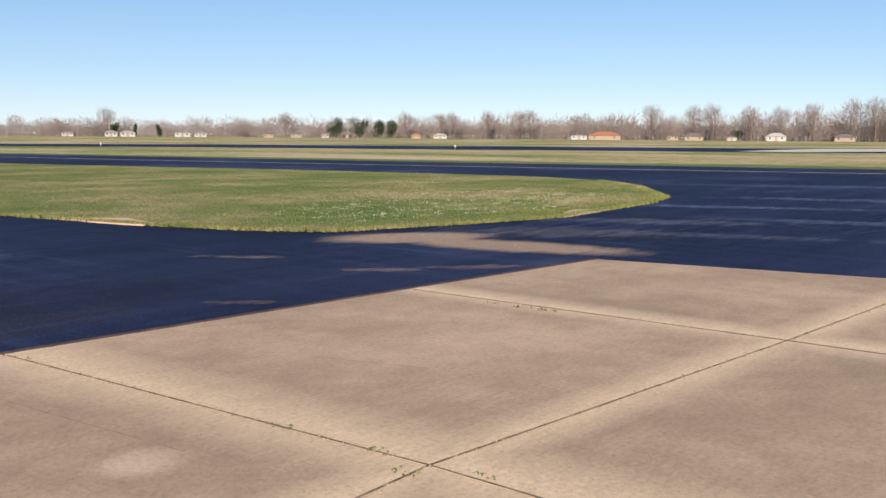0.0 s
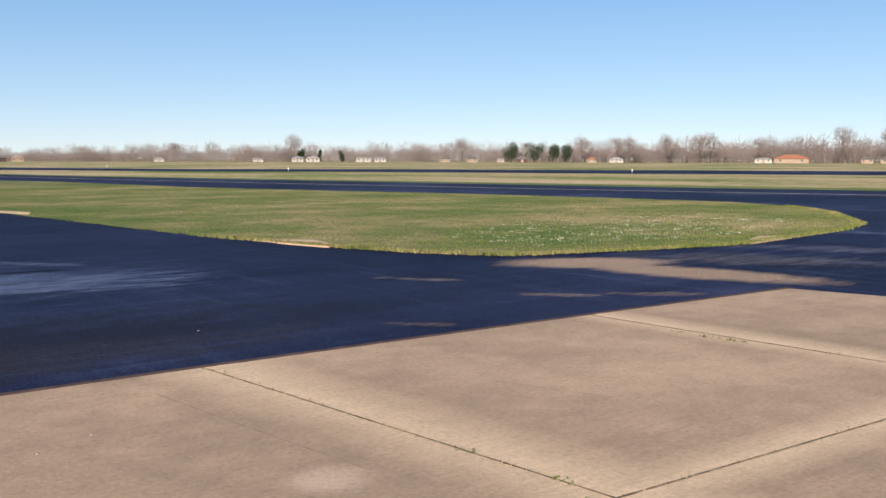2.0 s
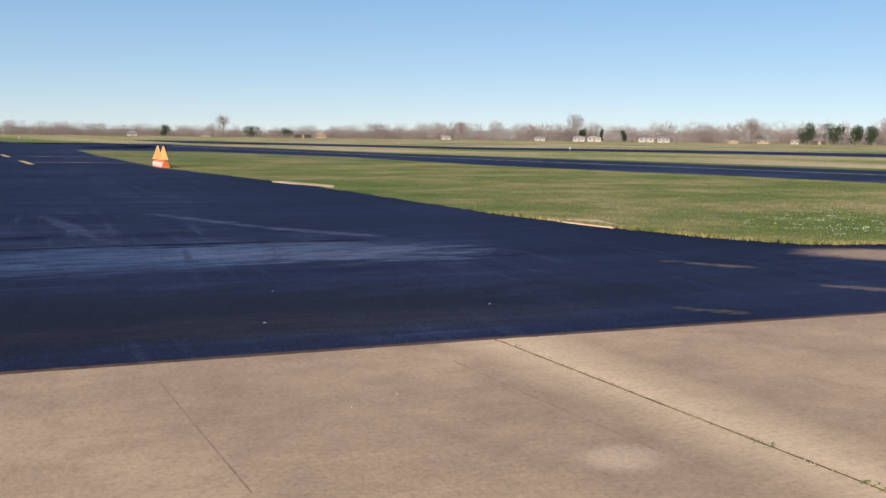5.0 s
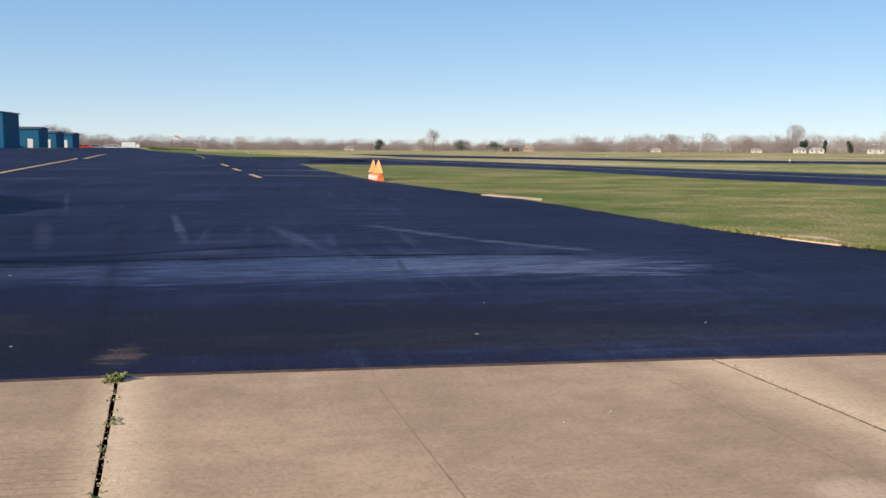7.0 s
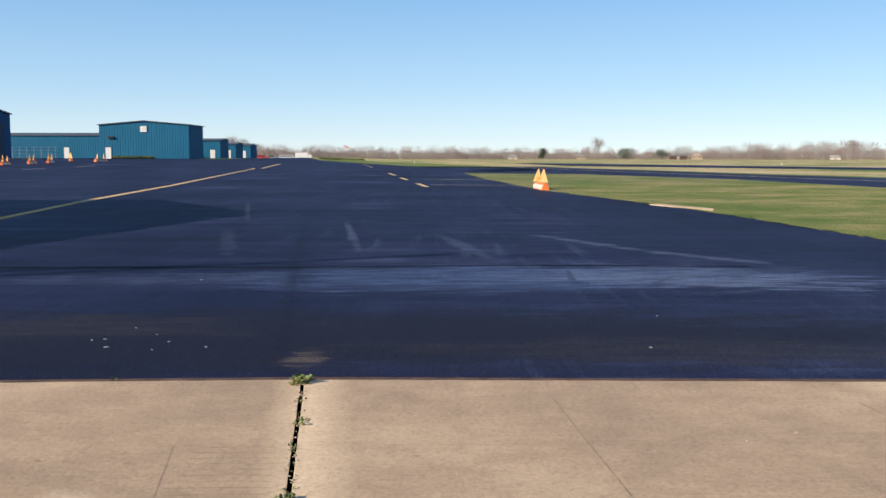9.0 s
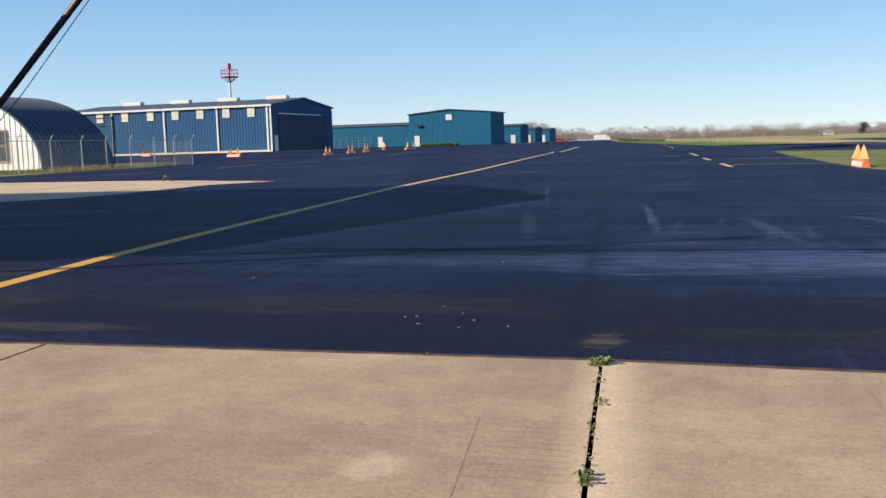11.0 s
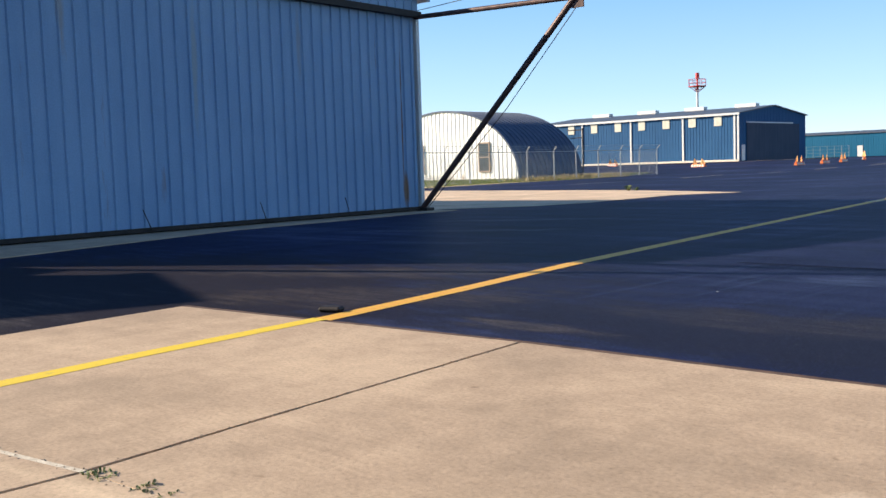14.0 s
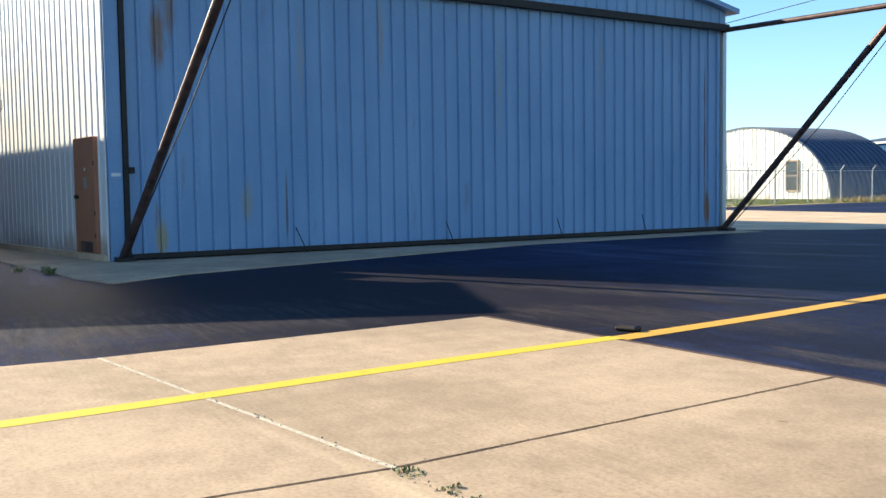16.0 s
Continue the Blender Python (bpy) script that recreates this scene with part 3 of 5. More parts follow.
part("edge_dirt", band([(-7.72, 4.28), (-4.08, 4.655), (-0.74, 4.785), (2.3, 4.715), (5.2, 4.595), (7.7, 4.48)], 0.09, -0.004), RUST_DIRT, bed, "reddish dirt along the slab edge")
for pts in ([(1.88, 4.3), (1.94, 3.6), (2.03, 2.75)], [(0.48, 4.4), (0.53, 3.75), (0.6, 2.9)], [(3.3, 3.5), (3.5, 2.9)]):
    part("score_line", band(pts, 0.007, 0.0008), SCORE, bed, "faint score line")

for pts in ([(-1.09, 3.65), (-1.02, 3.2), (-0.9, 2.45)], [(-1.3, 3.54), (-0.8, 3.57)]):
    part("score_line", band(pts, 0.006, 0.0006), SCORE, bed, "faint score line")

for k in range(11):   # coarse broom strokes beside the wide joint
    y = 3.62 - k * 0.065
    part("score_line", band([(-1.0 + 0.02 * random.random(), y), (-0.8, y + 0.01), (-0.68 + 0.02 * k / 3, y + 0.005)], 0.004, 0.0006), SCORE, bed)


def joint_crumbs(lines, count):
    """Sand grains and crumbs of concrete caught along the joints."""
    pick = random.Random(21)
    bm = bmesh.new()
    for (x0, y0), (x1, y1) in lines:
        for _ in range(count):
            f, r = pick.random(), pick.uniform(0.003, 0.009)
            x, y = x0 + (x1 - x0) * f + pick.gauss(0, 0.014), y0 + (y1 - y0) * f + pick.gauss(0, 0.014)
            ring = [bm.verts.new((x + math.cos(a) * r * pick.uniform(0.6, 1.2), y + math.sin(a) * r * pick.uniform(0.6, 1.2), 0.0)) for a in (0.3, 1.7, 3.4, 4.9)]
            top = bm.verts.new((x, y, r * pick.uniform(0.5, 1.0)))
            for i in range(4):
                bm.faces.new((ring[i], ring[(i + 1) % 4], top))
    return bm


tagged(part("joint_crumbs", joint_crumbs([(ROW_0[k], ROW_1[k]) for k in (1, 2, 3, 4)] + list(zip(ROW_1[:-1], ROW_1[1:])), 120), CRUMB), "pale sand and crumbs along the slab joints", "sand", kind="stuff")

# ---- painted lines ----
structure("taxi_line", band([(-4.9, -6), (-5.45, 0.1), (-5.55, 0.9), (-5.67, 1.7), (-5.84, 2.9), (-6.02, 4.5)], 0.165, 0.002),
          LEMON, "bright yellow taxi guide line painted on the concrete", "line")
structure("taxi_line_near", band([(-6.02, 4.5), (-6.31, 6.3), (-6.82, 8.95), (-7.45, 13.2), (-8.9, 23.5)], 0.2, -0.008),
          YELLOW, "yellow taxi guide line painted on the asphalt", "line")
structure("taxi_line_middle", band([(-8.9, 23.5), (-10.4, 37.6), (-12.8, 56.4), (-16.5, 86.0), (-17.6, 92.7)], 0.25, -0.004), PALE_YELLOW, "worn yellow guide line along the apron", "line")
structure("taxi_line_far", band([(-16.2, 89), (-19.2, 112), (-22.0, 135.5), (-24.2, 157)], 0.35, 0.012), PALE_YELLOW, "yellow guide line far down the apron", "line")
for a, b in (((-0.37, 35.2), (-0.8, 39.6)), ((-1.4, 45.4), (-1.88, 50.3)), ((-2.41, 56.3), (-3.16, 64.1)), ((-6.3, 95), (-6.9, 102)), ((-7.6, 110.2), (-8.5, 118)), ((-9.2, 126), (-10.4, 137))):
    tagged(part("lane_dash", band([a, b], 0.2, 0.012), PALE_YELLOW), "short yellow dash painted on the asphalt", "line", "dashes of the edge lane", "structure")
for a, b in (((-0.3, 37.7), (3.2, 37.0)), ((-0.6, 46.7), (3.0, 46.0)), ((-32.5, 42.8), (-31.35, 47.0)), ((-32.1, 54.1), (-33.9, 62.6)), ((-32.8, 66.0), (-32.4, 70.4)), ((-33.15, 76.6), (-33.0, 80.7)), ((-32.4, 86.0), (-32.2, 90.5))):
    tagged(part("stall_line", band([a, b], 0.22, 0.012), FADED), "faded parking line on the asphalt", "line", "parking lines", "structure")

structure("old_concrete_pad", sheet([(-19.0, 18.6), (-17.0, 20.8), (-16.6, 22.8), (-17.0, 27.9), (-15.6, 30.1), (-22.2, 33.2), (-35.6, 34.6), (-46, 36), (-46, 18.6)], 0.0), OLD_CONCRETE,
          "bare concrete pad beside the hangar", "pavement")
structure("hangar_slab", sheet([(-14.5, 1.5), (-13.3, 1.85), (-14.2, 3.0), (-17.2, 11.0), (-18.0, 18.6), (-46, 18.6), (-46, 1.0), (-19, 0.8)], 0.004, 0.1), CONCRETE,
          "concrete floor slab edging the hangar", "pavement")

# ---- the near hangar: its frame has x along the front, -y out of it ----
HW, EAVE, PEAK, DEEP = 15.45, 5.7, 7.2, 26.0
HANGAR = pose(-17.7, 2.8, 0.0, 0, 0, 90 + 4.83)
hangar = tagged(empty("steel_hangar", HANGAR), "large faded blue ribbed steel hangar with rust streaks", "hangar")


def gable(x):
    return EAVE + (PEAK - EAVE) * (1 - abs(x - HW / 2) / (HW / 2))


def build_hangar():
    door = part("hangar_door", ribbed(HW - 0.1, 5.3, 0.325, 0.05, base=0.1), BLUE_STEEL, hangar, "wide faded blue ribbed steel door, closed")
    part("gable_wall", ribbed(HW, 7, 0.325, 0.035, gable, 5.36), BLUE_STEEL, hangar).location = (0, -0.10, 0)
    part("door_track", boxed(-0.05, HW + 0.05, -0.2, -0.02, 5.22, 5.38), DARK_IRON, hangar, "dark rusted door track")
    part("door_sill", boxed(0.05, HW, -0.09, 0.02, 0.03, 0.12), DARK_IRON, hangar)
    wall = ribbed(DEEP, EAVE, 0.3, 0.03)
    left = part("side_wall", wall, PALE_STEEL, hangar, "pale ribbed steel side wall")
    left.matrix_local = pose(0, DEEP, 0, 0, 0, -90)
    right = part("side_wall", ribbed(DEEP, EAVE, 0.3, 0.03), PALE_STEEL, hangar)
    right.matrix_local = pose(HW, 0.0, 0, 0, 0, 90)
    back = part("back_wall", ribbed(HW, 7, 0.43, 0.035, gable), PALE_STEEL, hangar)
    back.matrix_local = pose(HW, DEEP, 0, 0, 0, 180)
    for sgn in (-1, 1):
        bm = bmesh.new()
        x0, x1 = HW / 2, HW / 2 + sgn * (HW / 2 + 0.25)
        z1 = EAVE - 0.25 * (PEAK - EAVE) / (HW / 2)
        lo = [bm.verts.new(p) for p in ((x0, -0.35, PEAK), (x1, -0.35, z1), (x1, DEEP + 0.3, z1), (x0, DEEP + 0.3, PEAK))]
        hi = [bm.verts.new(v.co + Vector((0, 0, 0.12))) for v in lo]
        bm.faces.new(lo), bm.faces.new(hi[::-1])
        for k in range(4):
            bm.faces.new((lo[k], lo[(k + 1) % 4], hi[(k + 1) % 4], hi[k]))
        part("roof", bm, BLUE_STEEL, hangar)
    part("corner_post", boxed(-0.06, 0.03, -0.1, 0.03, 0, 5.3), DARK_IRON, hangar, "dark steel corner post")
    part("corner_trim", boxed(-0.32, -0.065, -0.06, 0.05, 0, 5.55, bevel=0.01), BLUE_STEEL, hangar)
    part("post_latch", boxed(0.03, 0.12, -0.14, -0.1, 1.55, 1.66), DARK_IRON, hangar)
    part("corner_trim", boxed(HW - 0.02, HW + 0.1, -0.05, 0.07, 0, 5.2), PALE_STEEL, hangar)
    for x in (3.41, 6.88, 9.92, 12.61):
        part("drop_bolt", tubed((x, -0.1, 0.02), (x - 0.28, -0.22, 0.5), 0.011, sides=6), DARK_IRON, hangar)
    # outriggers that carry the open door: a raking pipe, a level pipe and a stay wire at either end
    part("guy_wire", tubed((HW, -0.1, 5.42), (HW + 0.1, -6.0, 5.75), 0.01, sides=5), DARK_IRON, hangar)
    for x, top in ((-0.11, 0.66), (HW, HW + 0.03)):
        part("raking_pipe", tubed((x, -0.02, 0.03), (top, -6.0, 6.05), 0.077, sides=12), RUST_PIPE, hangar, "rusted raking steel pipe")
        part("level_pipe", tubed((x, 0.0, 5.25), (top, -5.3, 5.1), 0.065, sides=12), RUST_PIPE, hangar, "rusted level steel pipe")
        part("gusset", boxed(top - 0.02, top + 0.02, -5.3, -4.95, 4.85, 5.15), RUST_PIPE, hangar)
        sag = [(x, -0.2, 0.04), (x + (top - x) * 0.5, -2.98, 2.6), (top, -5.45, 5.25)]
        part("stay_wire", tube(tubed(sag[0], sag[1], 0.011, sides=5), sag[1], sag[2], 0.011, sides=5), DARK_IRON, hangar)
        part("pipe_foot", boxed(x - 0.16, x + 0.16, -0.34, 0.02, 0, 0.08, bevel=0.01), DARK_IRON, hangar)


build_hangar()


def gabled_hall(name, x0, x1, y0, y1, z, eave, peak, skin, ridge_x, label, category="hangar", pitch=0.45, roof=ROOF_GREY):
    """A sheet-steel hall. ridge_x: its ridge runs along x, else along y. Its walls are thick and its roof overhangs."""
    ob = tagged(empty(name, pose(x0, y0, z)), label, category)
    w, d = x1 - x0, y1 - y0

    def along(v, length):
        return eave + (peak - eave) * (1 - abs(v - length / 2) / (length / 2))
    south = part("front_wall", ribbed(w, eave, pitch, 0.028, None if ridge_x else (lambda v: along(v, w))), skin, ob)
    east = part("side_wall", ribbed(d, eave, pitch, 0.028, (lambda v: along(v, d)) if ridge_x else None), skin, ob)
    east.matrix_local = pose(w, 0, 0, 0, 0, 90)
    north = part("back_wall", ribbed(w, eave, pitch, 0.028, None if ridge_x else (lambda v: along(v, w))), skin, ob)
    north.matrix_local = pose(w, d, 0, 0, 0, 180)
    west = part("side_wall", ribbed(d, eave, pitch, 0.028, (lambda v: along(v, d)) if ridge_x else None), skin, ob)
    west.matrix_local = pose(0, d, 0, 0, 0, -90)
    for sgn in (-1, 1):
        bm = bmesh.new()
        o = 0.25
        if ridge_x:
            m, e = d / 2, d / 2 + sgn * (d / 2 + o)
            zz = eave - o * (peak - eave) / (d / 2)
            lo = [(-o, m, peak), (w + o, m, peak), (w + o, e, zz), (-o, e, zz)]
        else:
            m, e = w / 2, w / 2 + sgn * (w / 2 + o)
            zz = eave - o * (peak - eave) / (w / 2)
            lo = [(m, -o, peak), (m, d + o, peak), (e, d + o, zz), (e, -o, zz)]
        lo = [bm.verts.new(p) for p in lo]
        hi = [bm.verts.new(v.co + Vector((0, 0, 0.14))) for v in lo]
        bm.faces.new(lo), bm.faces.new(hi[::-1])
        for k in range(4):
            bm.faces.new((lo[k], lo[(k + 1) % 4], hi[(k + 1) % 4], hi[k]))
        part("roof", bm, roof, ob)
    return ob


# ---- the blue hangar with white posts ----
blue = gabled_hall("blue_hangar", -92.9, -59.4, 114.5, 134.3, 0.8, 6.15, 7.3, NAVY_STEEL, True, "long blue steel hangar with white posts and roof vents", roof=SLATE_ROOF)
for x in (0.4, 8.85, 17.2, 25.45, 32.95, 33.45):
    part("white_post", boxed(x - 0.12, x + 0.12, -0.14, -0.03, 0, 6.05), WHITE, blue, "white painted wall post")
part("gutter", boxed(-0.2, 33.7, -0.34, -0.1, 5.95, 6.22), WHITE, blue, "white gutter")
for x in (2.2, 6.3, 10.42, 14.52, 18.46, 22.33, 26.31, 30.05):
    part("light_panel", boxed(x, x + 1.07, -0.1, -0.02, 4.65, 5.9), PANEL_LIGHT, blue, "cream translucent wall panel")
part("foundation", boxed(-0.05, 33.55, -0.2, -0.03, -0.3, 0.22), PALE_PAD, blue, "pale concrete footing")
part("hangar_door", ribbed(15.6, 4.9, 1.3, 0.006), DARK_DOOR, blue, "dark slate bifold door, closed").matrix_local = pose(33.6, 2.0, 0.05, 0, 0, 90)
part("door_head", boxed(33.5, 33.68, 2.0, 15.4, 4.95, 5.1), WHITE, blue)
part("small_door", boxed(33.45, 33.55, 0.7, 1.6, 0.05, 2.1), WHITE, blue)
for x in (3.9, 12.15, 20.1, 28.0):
    part("ridge_vent", boxed(x, x + 3.2, 9.4, 10.4, 7.3, 7.85, bevel=0.05), WHITE, blue, "white ridge vent")
structure("hangar_walk", sheet([(-93, 111.5), (-59, 111.5), (-53, 114), (-53, 135), (-59.3, 135), (-59.3, 114.4), (-93, 114.4)], 0.03), OLD_CONCRETE, "pale concrete strip before the blue hangar", "pavement")

# ---- teal hangars down the apron ----
teal = gabled_hall("teal_hangar", -57.8, -42.4, 165.0, 175.0, 0.55, 5.95, 6.6, TEAL_STEEL, False, "broad teal steel hangar with a white walk door", roof=SLATE_ROOF)
part("walk_door", boxed(1.05, 2.0, -0.1, -0.05, 0, 2.1), WHITE, teal, "white walk door")
part("gable_sign", boxed(7.1, 8.2, -0.12, -0.05, 4.75, 5.75), WHITE, teal, "white square gable panel")
part("wall_lamp", boxed(1.6, 2.6, -0.3, -0.05, 3.6, 4.0, bevel=0.05), DARK_IRON, teal)
low = gabled_hall("low_teal_building", -92.0, -57.0, 186.0, 196.0, 0.75, 4.4, 4.9, TEAL_STEEL, True, "low teal steel storage building behind a wire fence", roof=SLATE_ROOF)
part("walk_door", boxed(20.0, 21.0, -0.1, -0.05, 0, 2.1), WHITE, low, "white walk door")
part("walk_door", boxed(32.5, 33.6, -0.1, -0.05, 0, 2.1), WHITE, low, "white walk door")
for x1, y0, top, w in ((-44.9, 200.0, 4.3, 9.0), (-44.6, 214.0, 3.7, 7.0), (-44.4, 230.0, 3.6, 6.0)):
    h = gabled_hall("small_teal_hangar", x1 - w, x1, y0, y0 + 8.0, 0.5, top - 0.35, top, TEAL_STEEL, True, "small teal steel hangar with a white door", roof=SLATE_ROOF)
    part("walk_door", boxed(w - 2.1, w - 1.1, -0.1, -0.05, 0, 2.0), WHITE, h, "white walk door")
    tagged(h, group="row of small hangars")

structure("hangar_verge", sheet([(-100, 156), (-56, 158), (-37, 160), (-37, 198), (-42.2, 198), (-42.2, 165), (-57.9, 165), (-57.9, 185.8), (-100, 185.8)], -0.02, cuts=8), VERGE,
          "green grass strip before the teal hangars", "grass")
yard = tagged(empty("yard_fence"), "low wire fence before the teal storage building", "fence")
for k in range(7):
    x = -77.2 + k * 1.32
    part("post", tubed((x, 175.0, 0.7), (x, 175.0, 2.9), 0.045, sides=6), POST_GREY, yard)
for z in (1.0, 1.6, 2.2, 2.8):
    part("wire", tubed((-77.2, 175.0, z), (-69.28, 175.0, z), 0.02, sides=4), POST_GREY, yard)

# ---- beacon tower ----
tower = tagged(empty("beacon_tower", pose(-79.2, 139.0, 0.7)), "red and white airfield beacon tower with a railed platform", "tower")
part("mast", tubed((0, 0, 0), (0, 0, 11.6), 0.22, 0.17), WHITE, tower, "white mast")
part("mast_top", tubed((0, 0, 11.6), (0, 0, 13.4), 0.17, 0.14), RED_PAINT, tower, "red mast head")
for k in range(8):
    a = k * math.tau / 8
    c, s = math.cos(a) * 1.4, math.sin(a) * 1.4
    part("brace", tubed((0, 0, 11.2), (c, s, 12.2), 0.045, sides=5), RED_PAINT, tower)
    part("rail_post", tubed((c, s, 12.2), (c, s, 13.3), 0.035, sides=5), RED_PAINT, tower)
    a2 = a + math.tau / 8
    for z in (12.2, 12.75, 13.3):
        part("rail", tubed((c, s, z), (math.cos(a2) * 1.4, math.sin(a2) * 1.4, z), 0.04, sides=5), RED_PAINT, tower)
part("platform", tubed((0, 0, 12.12), (0, 0, 12.2), 1.4, sides=16), RED_PAINT, tower)
part("beacon", tubed((0, 0, 13.4), (0, 0, 14.35), 0.34, 0.3, sides=12), RED_PAINT, tower, "red rotating beacon")

# ---- quonset hut ----
QX, QY, QA, QH, QL = -61.5, 62.0, 9.2, 6.2, 9.0   # half-width, height and length of the arch
hut = tagged(empty("quonset_hut", pose(QX, QY, 0.05)), "arched dark steel hut with a white ribbed end wall", "hut")


def arch(grow0, grow1, y0, y1, seg=40):
    bm = bmesh.new()
    prev = None
    for k in range(seg + 1):
        a = math.pi * k / seg
        c, s = math.cos(a), math.sin(a)
        ring = [bm.verts.new((c * (QA + r), y, s * (QH + r))) for r, y in ((grow0, y0), (grow1, y0), (grow1, y1), (grow0, y1))]
        if prev:
            for i in range(4):
                bm.faces.new((prev[i], ring[i], ring[(i + 1) % 4], prev[(i + 1) % 4]))
        else:
            bm.faces.new(ring)
        prev = ring
    bm.faces.new(prev[::-1])
    return bm


part("arch_shell", arch(-0.08, 0.0, 0, QL), GALV, hut, "weathered dark arched shell")
for k in range(15):
    y = 0.1 + k * (QL - 0.2) / 14
    part("arch_rib", arch(0.0, 0.06, y - 0.08, y + 0.08, 30), GALV, hut)
part("end_wall", ribbed(2 * QA - 0.1, 5, 0.5, 0.05, lambda v: max(0.05, (QH - 0.05) * math.sqrt(max(0.0, 1 - ((v - QA + 0.05) / (QA - 0.05)) ** 2)))), WHITE_WALL, hut,
     "white ribbed end wall").matrix_local = pose(-QA + 0.05, 0.12, 0)
for x in (5.28, -2.9):
    win = part("window", boxed(x - 0.55, x + 0.55, 0.0, 0.08, 0.75, 3.1), GLASS_DARK, hut, "dark double-hung window")
    part("window_frame", box(box(box(box(boxed(x - 0.66, x - 0.55, -0.02, 0.1, 0.62, 3.22), x + 0.55, x + 0.66, -0.02, 0.1, 0.62, 3.22), x - 0.55, x + 0.55, -0.02, 0.1, 3.1, 3.22),
                                 x - 0.55, x + 0.55, -0.02, 0.1, 0.62, 0.75), x - 0.55, x + 0.55, -0.02, 0.1, 1.87, 1.97), BRICK_TAN, win)
part("gantry", box(box(boxed(QA + 0.1, QA + 0.2, QL - 0.1, QL, 0, 4.3), QA - 1.6, QA + 0.2, QL - 0.1, QL, 4.1, 4.2), QA - 1.2, QA + 0.2, QL - 0.1, QL, 3.4, 3.48), DARK_IRON, hut, "dark steel bracket frame")

# ---- the white annex that abuts the hangar's corner, its wall running back at a slant ----
annex = tagged(empty("annex_building", pose(-17.68, 2.47, 0, 0, 0, 12)), "white ribbed steel annex with a brown door", "building")
wall = part("wall", ribbed(12.0, 5.9, 0.3, 0.017), WHITE_WALL, annex, "white ribbed steel wall")
wall.matrix_local = pose(-12.0, 0, 0)
part("end_wall", ribbed(2.5, 5.9, 0.3, 0.03), WHITE_WALL, annex).matrix_local = pose(-12.0, 2.5, 0, 0, 0, -90)
part("roof", boxed(-12.1, -0.3, -0.1, 2.4, 5.9, 6.0), ROOF_GREY, annex)
part("wall_foot", boxed(-12.0, 0.0, -0.1, -0.04, 0, 0.12), OLD_CONCRETE, annex)
side_door = part("side_door", boxed(-1.38, -0.42, -0.075, -0.03, 0.04, 2.19, bevel=0.008), BROWN_DOOR, annex, "brown painted steel door, closed")
part("door_frame", box(box(boxed(-0.42, -0.385, -0.085, 0.0, 0, 2.225), -1.415, -1.38, -0.085, 0.0, 0, 2.225), -1.38, -0.42, -0.085, 0.0, 2.19, 2.225), BROWN_DOOR, side_door)
part("door_knob", tubed((-1.26, -0.07, 1.15), (-1.26, -0.15, 1.15), 0.035), DARK_IRON, side_door)
for z in (0.45, 0.85, 1.75):
    part("hinge", boxed(-0.43, -0.39, -0.092, -0.085, z - 0.04, z + 0.04), DARK_IRON, side_door)
part("door_plate", boxed(-0.96, -0.8, -0.082, -0.074, 1.3, 1.5, bevel=0.004), POST_GREY, side_door, "small worn metal plate")
part("door_badge", boxed(-0.91, -0.85, -0.082, -0.074, 1.62, 1.68, bevel=0.004), WHITE, side_door, "small white badge")
part("door_louvre", boxed(-1.21, -0.59, -0.084, -0.074, 0.14, 0.34, bevel=0.004), RUST_PIPE, side_door)
part("wall_plate", boxed(-0.27, -0.11, -0.075, -0.062, 1.5, 1.56), WHITE, hangar, "small white wall plate")

# ---- unseen building added beside the hangar to shade the apron and annex wall ----
OFFICE = pose(-17.28, -1.05, 0, 0, 0, -20)
office = tagged(empty("neighbour_building", OFFICE), "plain dull grey building placed out of view for its shadow, with a grey canopy", "building")
part("wing_wall", boxed(-2.95, -0.15, -8.0, -0.15, 0, 4.68), SHINGLE, office)
part("wing_roof", boxed(-3.1, 0, -8.1, 0, 4.68, 4.8), ROOF_GREY, office)
part("canopy", boxed(-3.5, -1.85, -1.4, 0.0, 2.84, 3.08, bevel=0.03), ROOF_GREY, office, "grey canopy").matrix_local = OFFICE.inverted() @ pose(-17.3, -0.18, 0, 0, 0, -20)
# added block, never in view: its roof edge shades the annex wall's lower part
rear = part("shade_block", boxed(-16, 0, -13, 0, 0, 5.72), SHINGLE, office)
rear.matrix_local = OFFICE.inverted() @ pose(-23.7, -1.72, 0, 0, 0, 12)
shade_block_roof = part("shade_block_roof", boxed(-16.1, 0.1, -13.1, 0.1, 5.72, 5.84), ROOF_GREY, office)
shade_block_roof.matrix_local = OFFICE.inverted() @ pose(-23.7, -1.72, 0, 0, 0, 12)

# ---- chain-link fence ----
fence = tagged(empty("chain_link_fence"), "galvanised chain-link fence with angled barbed-wire arms", "fence")
posts = [(-math.sin(radians(b)) * d, math.cos(radians(b)) * d) for b, d in
         ((49.5, 53), (46.1, 57), (44.6, 60.5), (43.1, 63.5), (41.35, 66), (39.65, 69), (38.05, 71.5), (36.75, 73), (35.45, 74.5), (34.15, 77), (33.05, 80), (32.05, 83))]
for (x, y) in posts:
    z = rise(x, y)
    part("post", tubed((x, y, z), (x, y, z + 2.15), 0.05, sides=6), POST_GREY, fence)
    part("barb_arm", tubed((x, y, z + 2.15), (x + 0.36, y - 0.1, z + 2.5), 0.035, sides=5), POST_GREY, fence)
